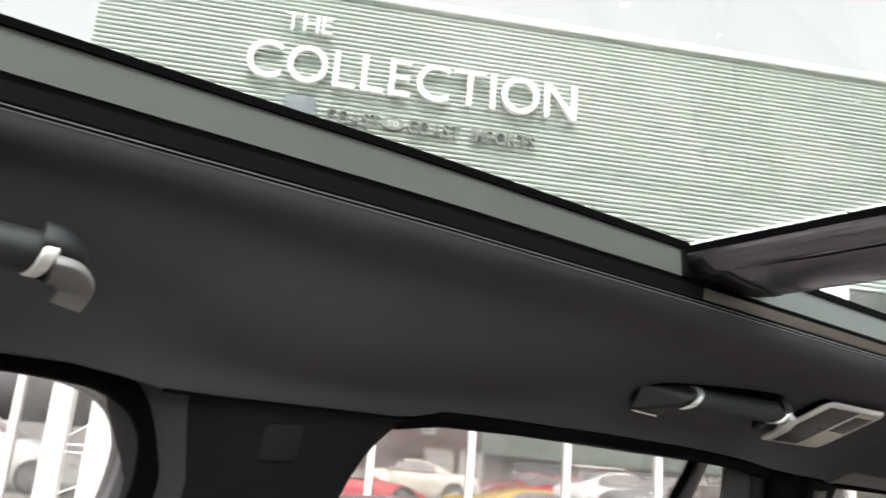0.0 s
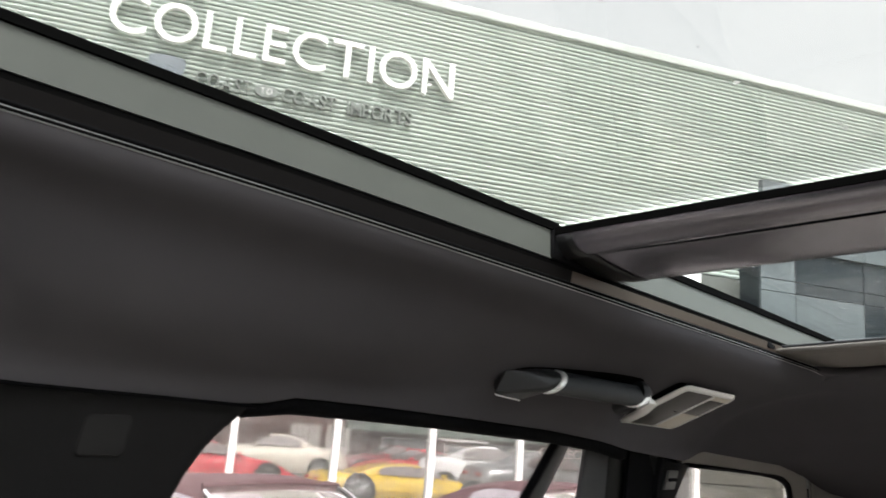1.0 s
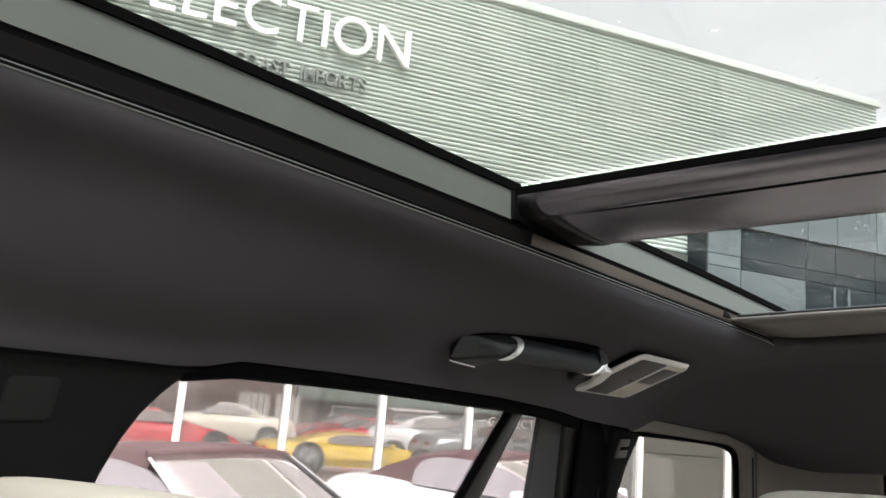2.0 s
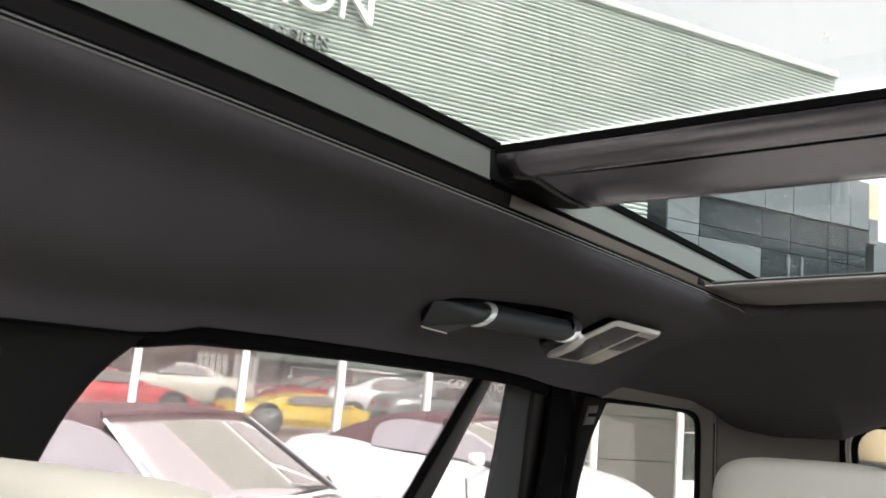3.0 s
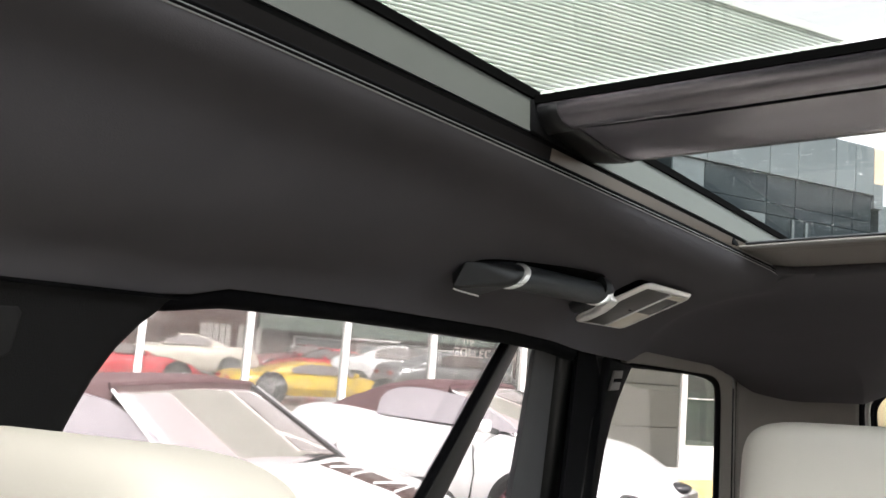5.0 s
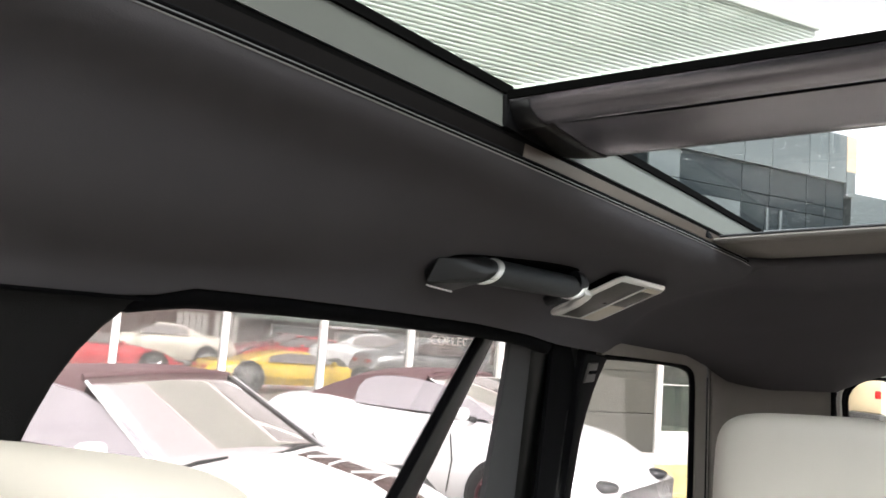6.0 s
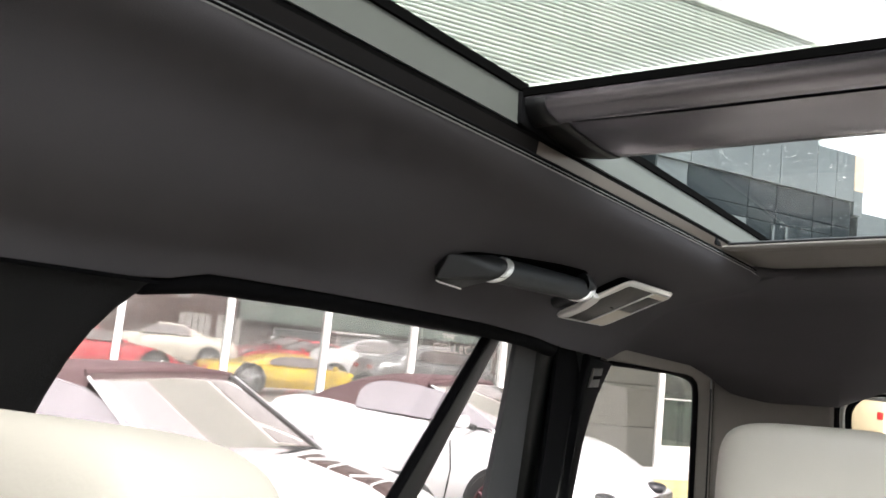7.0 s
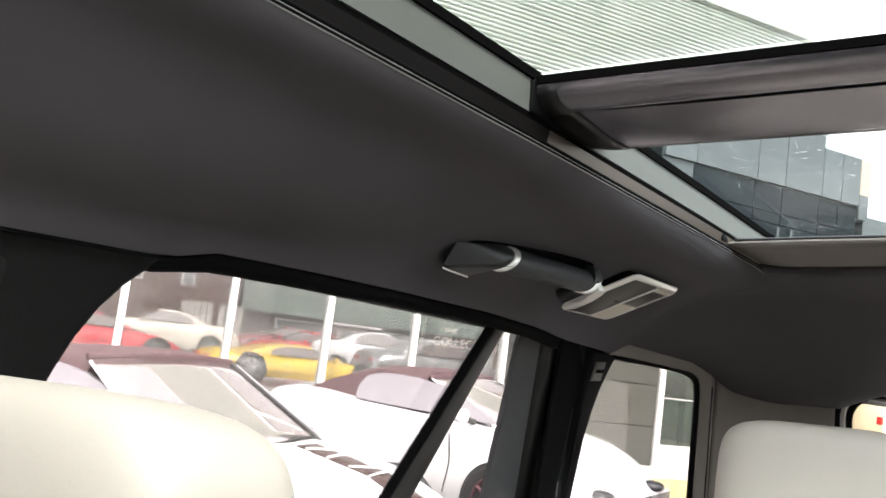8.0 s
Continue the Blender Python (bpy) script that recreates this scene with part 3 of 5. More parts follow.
def build_sides():
    for side in (1, -1):
        def at(y0, tumble=0.30):
            return lambda a, b, d: (a, side * (y0 + tumble * (1.575 - b) + d), b)
        # B pillar trim between front and rear door windows
        pil = thing("pillar_trim", "dark cloth-covered centre pillar trim with a square belt cover", "pillar trim", CAR, kind="structure")
        rear = [(0.0, 1.5715), (-0.008, 1.5635), (-0.022, 1.550), (-0.035, 1.533), (-0.046, 1.511), (-0.0535, 1.487), (-0.060, 1.46), (-0.075, 1.40), (-0.10, 1.28), (-0.125, 1.0)]
        def edge_x(z):
            return lerp([(q[1], q[0]) for q in rear[::-1]], z) + 0.0035
        rows = []
        for z in [1.0, 1.1, 1.2, 1.28, 1.34, 1.40, 1.43, 1.46, 1.473, 1.487, 1.5, 1.511, 1.522, 1.533, 1.542, 1.550, 1.557, 1.5635, 1.568, 1.5715, 1.5785]:
            y, xr = 0.6145 + 0.30 * (1.575 - z), edge_x(z)
            lead = -0.034 * min(1.0, max(0.0, (z - 1.50) / 0.06))
            sec = [(-0.240 + lead, 0.046), (-0.2375 + lead, 0.036), (-0.230 + lead * 0.9, 0.024), (-0.219 + lead * 0.75, 0.014), (-0.205 + lead * 0.5, 0.0065), (-0.188 + lead * 0.25, 0.0018), (-0.168, 0.0)]
            sec += [(-0.168 + (xr + 0.168) * f, 0.0) for f in (0.3, 0.6, 0.85)] + [(xr - 0.008, 0.0005), (xr - 0.003, 0.003), (xr, 0.008), (xr, 0.05)]
            rows.append([(x, side * (y + d), z) for x, d in sec])
        part("cover", loft(bmesh.new(), [r[4:] for r in rows]), PILLAR, pil)
        # front edge in paler grey: window light on the pillar, put into colour
        part("lit_edge", loft(bmesh.new(), [[*r[:5], (r[4][0], r[0][1], r[4][2])] for r in rows]), FRAME_GREY, pil, "rounded front edge, paler for the window light")
        cap = [(-0.150, 1.524), (-0.147, 1.5205), (-0.114, 1.5225), (-0.110, 1.526), (-0.1105, 1.551), (-0.114, 1.5545), (-0.146, 1.5525), (-0.1495, 1.549)]
        part("belt_cover", plate(bmesh.new(), cap, [], at(0.6127), 0.006, 0.002), BELT_COVER, pil, "square black belt anchor cover")
        part("seam", tube(bmesh.new(), [(x, side * (sill_y(x) - 0.003), sill_z(x) - 0.001) for x in np.linspace(-0.25, 0.0, 12)], 0.0016, 6), RUBBER, pil)
        # front door window: frame, seal and pane
        fd = thing("door_1" if side > 0 else "door_3", "black front door with its window frame and rubber seal", "car door", CAR, kind="structure")
        curve = [(-0.266, 1.05), (-0.259, 1.36), (-0.2515, 1.46), (-0.2465, 1.505), (-0.2500, 1.534), (-0.266, 1.556), (-0.296, 1.569), (-0.34, 1.573), (-0.40, 1.573), (-0.70, 1.565), (-1.0, 1.45), (-1.25, 1.05)]
        hole = [(p.x, p.y) for p in smooth_row([(a, b, 0) for a, b in curve], 9)]
        part("frame", plate(bmesh.new(), [(-0.205, 1.0), (-0.205, 1.60), (-0.72, 1.60), (-1.05, 1.50), (-1.36, 1.0)], [hole], at(0.662), 0.03), FRAME_PALE, fd, "grey painted window frame")
        part("seal", tube(bmesh.new(), [(x + 0.006 + 0.013 * min(1.0, max(0.0, (1.562 - z) / 0.075)) * (x > -0.6), side * (wall_y(z, 0.640)), z + 0.0055) for x, z in hole], 0.0112, 10), RUBBER, fd, "black rubber window seal")
        pane = part("pane", plate(bmesh.new(), [(a, b) for a, b in hole], [], at(0.674), 0.005), DOOR_GLASS if side > 0 else DIM_GLASS, fd, smooth=False)
        pane.visible_shadow = side < 0
        part("panel", plate(bmesh.new(), [(-0.2, 0.35), (-0.2, 1.04), (-1.4, 1.04), (-1.4, 0.35)], [], at(0.60, 0.12), 0.12), BLACK_TRIM, fd)
        # rear door: frame, slanted divider, panes
        rd = thing("door_2" if side > 0 else "door_4", "black rear door with a slanted divider bar in its window", "car door", CAR, kind="structure")
        hole = [(-0.16, 1.05), (-0.14, 1.40), (-0.09, 1.53), (-0.03, 1.572), (0.03, 1.5785), (0.10, 1.580), (0.750, 1.5785), (0.744, 1.46), (0.739, 1.345), (0.728, 1.05)]
        outer = [(-0.20, 1.0), (-0.20, 1.60), (0.80, 1.60), (0.79, 1.46), (0.78, 1.25), (0.77, 1.0)]
        part("frame", plate(bmesh.new(), outer, [hole], at(0.662, 0.1), 0.02, 0.002), BLACK_TRIM, rd, "black window frame")
        part("frame_trim", plate(bmesh.new(), [(0.674, 1.574), (0.765, 1.574), (0.763, 1.46), (0.760, 1.345), (0.75, 1.05), (0.609, 1.05), (0.645, 1.345), (0.660, 1.46)], [], at(0.648, 0.1), 0.008, 0.002), FRAME_GREY, rd, "dark grey upright frame trim")
        part("seal", tube(bmesh.new(), [(x, side * (sill_y(x) + 0.013), sill_z(x) - 0.004) for x in np.linspace(-0.03, 0.74, 30)], [0.003, 0.007, 0.010] + [0.0115] * 27, 10), RUBBER, rd, "black rubber window seal")
        # slanted divider: left and right edge at three heights
        pts = [(0.583, 0.645, 1.60), (0.3816, 0.463, 1.3625), (0.116, 0.224, 1.05)]
        rings, lips, glints = [], [], []
        for xl, xr, z in pts:
            y = wall_y(z, 0.648, 0.1)
            rings.append([(xl + 0.026, side * (y + 0.012), z), (xl + 0.022, side * (y + 0.002), z), (xl + 0.025, side * (y - 0.002), z), (xl + 0.034, side * (y - 0.003), z), (xr - 0.016, side * (y - 0.002), z), (xr - 0.006, side * (y + 0.001), z), (xr - 0.004, side * (y + 0.006), z), (xr - 0.006, side * (y + 0.016), z), (xl + 0.04, side * (y + 0.016), z)])
            lips.append((xl + 0.0165, side * (y + 0.002), z))
            glints.append((xl + 0.0215, side * (y - 0.001), z))
        part("divider", loft(bmesh.new(), rings), DIVIDER_MAT, rd, "slanted black divider bar")
        part("divider_seal", tube(bmesh.new(), lips, 0.006, 8), RUBBER, rd, "black rubber lip of the divider")
        # silver line along the divider, standing in for its highlight
        part("divider_highlight", tube(bmesh.new(), glints, 0.0012, 6), PIPING, rd, "thin bright line for the highlight")
        split = [(0.597, 1.58), (0.422, 1.3625), (0.170, 1.05)]
        pane = part("pane", plate(bmesh.new(), [*hole[:6], *split], [], at(0.668, 0.1), 0.005), DOOR_GLASS if side > 0 else CLEAR_GLASS, rd, smooth=False)
        pane.visible_shadow = False
        pane = part("pane", plate(bmesh.new(), [split[2], split[1], split[0], *hole[6:]], [], at(0.668, 0.1), 0.005), DOOR_GLASS if side > 0 else CLEAR_GLASS, rd, smooth=False)
        pane.visible_shadow = False
        # panel out of view, in taupe to throw light upwards
        part("panel", plate(bmesh.new(), [(-0.2, 0.35), (-0.2, 1.04), (0.72, 1.04), (0.72, 0.35)], [], at(0.60, 0.12), 0.12), TRIM_TAUPE, rd, "taupe lower door panel")

        # C pillar trim, with the belt guide
        cp = thing("pillar_trim", "black rear pillar trim with a small chrome belt guide", "pillar trim", CAR, kind="structure")
        edge = [(0.985, 1.5665), (0.955, 1.535), (0.930, 1.505), (0.908, 1.467), (0.893, 1.425), (0.880, 1.345), (0.868, 1.20), (0.86, 1.0)]
        outer = [(0.872, 1.5725), *edge, (0.826, 1.0), (0.848, 1.345), (0.857, 1.46), (0.864, 1.53)]
        part("cover", plate(bmesh.new(), outer, [], at(0.611, 0.1), 0.045, 0.006), BLACK_TRIM, cp)
        rows = []
        for z in (1.0, 1.2, 1.345, 1.46, 1.53, 1.56, 1.5765):
            y, x1 = wall_y(z, 0.0, 0.1), lerp([(1.0, 0.836), (1.345, 0.856), (1.46, 0.865), (1.53, 0.872), (1.58, 0.882)], z)
            rows.append([(0.742, side * (y + 0.660), z), (0.744, side * (y + 0.646), z), (0.752, side * (y + 0.638), z), (0.765, side * (y + 0.634), z), (0.785, side * (y + 0.638), z), (0.80, side * (y + 0.642), z), (0.82, side * (y + 0.634), z), (0.84, side * (y + 0.627), z), (x1 - 0.006, side * (y + 0.624), z), (x1, side * (y + 0.630), z), (x1, side * (y + 0.660), z)])
        part("seal", loft(bmesh.new(), rows), SEAL_GLOSS, cp, "broad black rubber door seal")
        guide = [(0.889, 1.5525), (0.9295, 1.5545), (0.9165, 1.5225), (0.874, 1.5205)]
        part("belt_guide", plate(bmesh.new(), guide, [], at(0.6075, 0.1), 0.006, 0.002), LENS_SMOKE, cp, "small grey belt guide")
        part("belt_slot", plate(bmesh.new(), [(0.888, 1.540), (0.921, 1.5415), (0.917, 1.5355), (0.885, 1.534)], [], at(0.6062, 0.1), 0.004), RUBBER, cp)
        # fixed load-bay window and the taupe trim behind it
        wf = thing("window_3" if side > 0 else "window_4", "fixed rear side window with a black border", "car window", CAR, kind="structure")
        hole = [(0.78, 1.05), (0.80, 1.33), (0.84, 1.47), (0.93, 1.567), (1.00, 1.567), (1.44, 1.563), (1.56, 1.562), (1.625, 1.551), (1.650, 1.515), (1.652, 1.28), (1.652, 1.05)]
        outer = [(0.72, 1.0), (0.74, 1.34), (0.78, 1.60), (1.70, 1.585), (1.70, 1.0)]
        part("window_frame", plate(bmesh.new(), outer, [hole], at(0.6265, 0.03), 0.006, 0.001), RUBBER, wf)
        pane = part("pane", plate(bmesh.new(), hole, [], at(0.634, 0.03), 0.005), DOOR_GLASS if side > 0 else CLEAR_GLASS, wf, smooth=False)
        pane.visible_shadow = False
        bead = [(0.985, 1.5655, 0), (1.2, 1.5662, 0), (1.40, 1.5648, 0), (1.50, 1.5605, 0), (1.558, 1.548, 0), (1.577, 1.520, 0), (1.580, 1.46, 0), (1.580, 1.28, 0), (1.577, 1.05, 0)]
        row = smooth_row(bead, 5)
        part("seal", tube(bmesh.new(), [(p.x, side * wall_y(p.y, 0.6175, 0.03), p.y) for p in row], [0.0042 + 0.0032 * min(1.0, max(0.0, (p.x - 1.38) / 0.17)) for p in row], 10), RUBBER, wf, "black rubber window seal")
        tr = thing("side_trim", "taupe moulded load-bay side trim with a fine seam", "side trim", CAR, kind="structure")
        bridge = [(0.960, 1.574), (0.985, 1.594), (1.04, 1.600), (1.3, 1.598), (1.5, 1.594), (1.705, 1.566), (1.705, 0.5), (1.608, 0.5), (1.608, 1.28), (1.602, 1.515), (1.58, 1.553), (1.537, 1.563), (1.44, 1.567), (1.00, 1.571), (0.955, 1.5675)]
        part("window_surround", plate(bmesh.new(), bridge, [], at(0.6135, 0.03), 0.012, 0.003), TRIM_TAUPE, tr)
        plan = [(1.707, 0.606), (1.76, 0.594), (1.83, 0.558), (1.90, 0.497), (1.95, 0.430), (1.985, 0.365)]
        plan = smooth_row([(a, b, 0) for a, b in plan], 4)
        rows = [[(p.x, side * (p.y + 0.03 * (1.575 - z)), z) for z in np.linspace(0.5, 1.565, 12)] for p in plan]
        q = part("rear_corner", loft(bmesh.new(), rows, closed=False), TRIM_TAUPE, tr)
        sol = q.modifiers.new("thickness", "SOLIDIFY")
        sol.thickness, sol.offset = 0.01, 0
        # unseen lining, added as a pale bounce surface for the rear
        part("lower_lining", plate(bmesh.new(), [(0.74, 0.36), (0.74, 1.04), (2.02, 1.04), (2.02, 0.36)], [], at(0.62, 0.12), 0.05), TRIM_TAUPE, tr)
        part("seam", tube(bmesh.new(), [(1.706, side * wall_y(z, 0.6055, 0.03), z) for z in (1.558, 1.4, 1.2, 0.9)], 0.0007, 6), PRINT_SHADE_BLACK, tr)


def build_cabin_ends():
    # tailgate window
    tg = thing("window_5", "tailgate window with black seals and a pale inner strip", "car window", CAR, kind="structure")
    def at(d0):
        return lambda a, b, d: (2.03 + d0 + d + 0.25 * (1.55 - b), a, b)
    def round_rect(w, z0, z1, r):
        out = []
        for cx, cz, a0 in ((w - r, z1 - r, 0), (-w + r, z1 - r, 90), (-w + r * 0.4, z0 + r * 0.4, 180), (w - r * 0.4, z0 + r * 0.4, 270)):
            rr = r if cz > 1.4 else r * 0.4
            out += [(cx + rr * math.cos(radians(a0 + 90 * k / 5)), cz + rr * math.sin(radians(a0 + 90 * k / 5))) for k in range(6)]
        return out
    pane_o = round_rect(0.334, 1.12, 1.553, 0.06)
    part("window_frame", plate(bmesh.new(), [(0.75, 0.5), (0.75, 1.64), (-0.75, 1.64), (-0.75, 0.5)], [pane_o], at(0.03), 0.03), BLACK_TRIM, tg)
    for r, w, mat, d, lab in ((0.0080, 0.367, RUBBER, -0.03, "black rubber seal"), (0.0065, 0.351, PALE_TRIM, -0.012, "pale grey strip"), (0.0048, 0.336, RUBBER, 0.015, "black rubber seal")):
        loop = round_rect(w, 1.10, 1.556 + (w - 0.336) * 0.6, 0.07)
        loop.append(loop[0])
        part("seal", tube(bmesh.new(), [(2.03 + d + 0.25 * (1.55 - b), a, b) for a, b in loop], r, 8, False), mat, tg, lab)
    pane = part("pane", plate(bmesh.new(), pane_o, [], at(0.045), 0.005), CLEAR_GLASS, tg, smooth=False)
    pane.visible_shadow = False
    # windscreen, bulkhead, floor
    ws = thing("window_6", "raked windscreen of the car", "windscreen", CAR, kind="structure")
    def at2(a, b, d):
        return (-1.22 - 0.72 * (1.62 - b) / 0.55 + d, a, b)
    pane = part("pane", plate(bmesh.new(), [(-0.60, 1.62), (0.60, 1.62), (0.70, 1.05), (-0.70, 1.05)], [], at2, 0.006), SCREEN_DIM, ws, smooth=False)
    pane.visible_shadow = False
    for side in (1, -1):
        part("pillar", tube(bmesh.new(), [at2(side * 0.62, 1.64, 0), at2(side * 0.72, 1.04, 0)], 0.05, 10), BLACK_TRIM, ws)
    part("header", box(bmesh.new(), (-1.28, -0.62, 1.60), (-1.16, 0.62, 1.69), 0.01), BLACK_TRIM, ws)
    dash = part("dashboard", box(bmesh.new(), (-1.95, -0.74, 0.35), (-1.25, 0.74, 1.06), 0.05), BLACK_TRIM, m=CAR)
    tagged(dash, "black grained dashboard of the car", "dashboard", kind="structure")
    fl = part("floor", box(bmesh.new(), (-1.95, -0.80, 0.30), (2.2, 0.80, 0.36)), CARPET, m=CAR)
    tagged(fl, "beige carpeted floor of the car", "floor", kind="structure")


def build_lower_body():
    """Sills, bonnet, tailgate and wheels of the car the camera is in."""
    body = thing("car_body", "dark grey painted body of the car on four wheels", "car body", CAR, kind="structure")
    for side in (1, -1):
        rows = [[(x, side * (0.80 + d), z) for d, z in ((-0.02, 0.30), (0.04, 0.34), (0.09, 0.60), (0.08, 0.90), (0.03, 1.05), (-0.03, 1.055), (-0.02, 0.60))] for x in np.linspace(-1.95, 2.15, 12)]
        part("side_panel", loft(bmesh.new(), rows), ROOF_PAINT, body)
        for x in (-2.15, 1.35):
            y = side * 0.80
            tyre = part("wheel", tube(bmesh.new(), [(x, y - 0.12, 0.37), (x, y - 0.10, 0.37), (x, y + 0.10, 0.37), (x, y + 0.12, 0.37)], [0.34, 0.37, 0.37, 0.34], 32), TYRE, body)
            part("rim", tube(bmesh.new(), [(x, y + side * 0.10, 0.37), (x, y + side * 0.125, 0.37)], [0.26, 0.24], 24), RIM_GREY, tyre)
    rows = []
    for x in np.linspace(-1.95, -2.85, 12):
        t = (-1.95 - x) / 0.9
        top, w = 1.06 - 0.10 * t - 0.12 * t ** 6, 0.86 - 0.10 * t ** 3
        rows.append([(x, -w, 0.35), (x, -w, top - 0.10), (x, -w * 0.92, top - 0.02), (x, 0, top), (x, w * 0.92, top - 0.02), (x, w, top - 0.10), (x, w, 0.35)])
    part("bonnet", loft(bmesh.new(), rows), ROOF_PAINT, body)
    rows = [[(2.10 + d, y, z) for d, z in ((0.0, 0.35), (0.12, 0.40), (0.14, 0.75), (0.06, 1.05), (0.0, 1.05))] for y in np.linspace(-0.82, 0.82, 9)]
    part("tailgate", loft(bmesh.new(), rows), ROOF_PAINT, body)


def cushion(bm, c, half, power=4.0, nu=26, nv=16, tilt=0.0, taper=0.0):
    """A rounded block: a superellipsoid with centre c and half sizes."""
    def sp(v):
        return math.copysign(abs(v) ** (2 / power), v)
    rot = Matrix.Rotation(tilt, 3, "Y")
    rings = []
    for i in range(1, nv):
        t = -math.pi / 2 + math.pi * i / nv
        ring = []
        for k in range(nu):
            a = 2 * math.pi * k / nu
            z = sp(math.sin(t))
            s = 1 - taper * (z + 1) / 2
            ring.append(Vector(c) + rot @ Vector((half[0] * sp(math.cos(t)) * sp(math.cos(a)), half[1] * s * sp(math.cos(t)) * sp(math.sin(a)), half[2] * z)))
        rings.append(ring)
    loft(bm, rings)
    return bm


def build_seat(name_label, x, y, top, half_w, head, group, depth=0.055):
    seat = thing("car_seat", name_label, "car seat", CAR, group)
    part("headrest", cushion(bmesh.new(), (x, y, top - head), (depth, half_w, head), 4.5, 40, 26, 0.12, 0.06), LEATHER, seat, "cream leather headrest")
    tilt = Matrix.Rotation(0.12, 3, "Y")
    for dy in (0.0, 0.007) if group == "rear seats" else ():
        row = []
        for k in range(14):
            b, c = -half_w * 0.80 + dy, head * (0.80 - 0.115 * k)
            w = half_w * (1 - 0.06 * (c / head + 1) / 2)
            a = -depth * max(0.02, 1 - abs(b / w) ** 4.5 - abs(c / head) ** 4.5) ** (1 / 4.5)
            row.append(Vector((x, y, top - head)) + tilt @ Vector((a - 0.0003, b, c)))
        part("stitching", tube(bmesh.new(), row, 0.0007, 5), STITCH, seat)
    for dy in (-0.06, 0.06):
        part("headrest_post", tube(bmesh.new(), [(x + 0.01, y + dy, top - 1.7 * head), (x + 0.02, y + dy, top - 2 * head - 0.10)], 0.006, 8), CHROME, seat, "chrome post")
    part("backrest", cushion(bmesh.new(), (x + 0.03, y, top - 2 * head - 0.34), (0.09, half_w * 1.75, 0.33), 4.5, 36, 22, 0.14, 0.12), LEATHER, seat)
    part("seat_cushion", cushion(bmesh.new(), (x - 0.28, y, top - 2 * head - 0.68), (0.30, half_w * 1.8, 0.10), 4.5, 36, 18), LEATHER, seat)
    part("base", box(bmesh.new(), (x - 0.45, y - 0.2, 0.36), (x + 0.02, y + 0.2, top - 2 * head - 0.74), 0.02), BLACK_TRIM, seat)
    return seat


def sweep(bm, path, sizes, down, n=20, power=2.6):
    """A rounded bar along path; sizes are half width and half thickness for each point, down is the thickness direction."""
    path = [Vector(p) for p in path]
    down = Vector(down).normalized()
    rings = []
    for i, p in enumerate(path):
        d = (path[min(i + 1, len(path) - 1)] - path[max(i - 1, 0)]).normalized()
        nrm = (down - d * down.dot(d)).normalized()
        side = d.cross(nrm)
        w, h = sizes[i]
        ring = []
        for k in range(n):
            q = 2 * math.pi * (k + 0.5) / n
            c, e = math.cos(q), math.sin(q)
            ring.append(p + w * math.copysign(abs(c) ** (2 / power), c) * side + h * math.copysign(abs(e) ** (2 / power), e) * nrm)
        rings.append(ring)
    return loft(bm, rings)


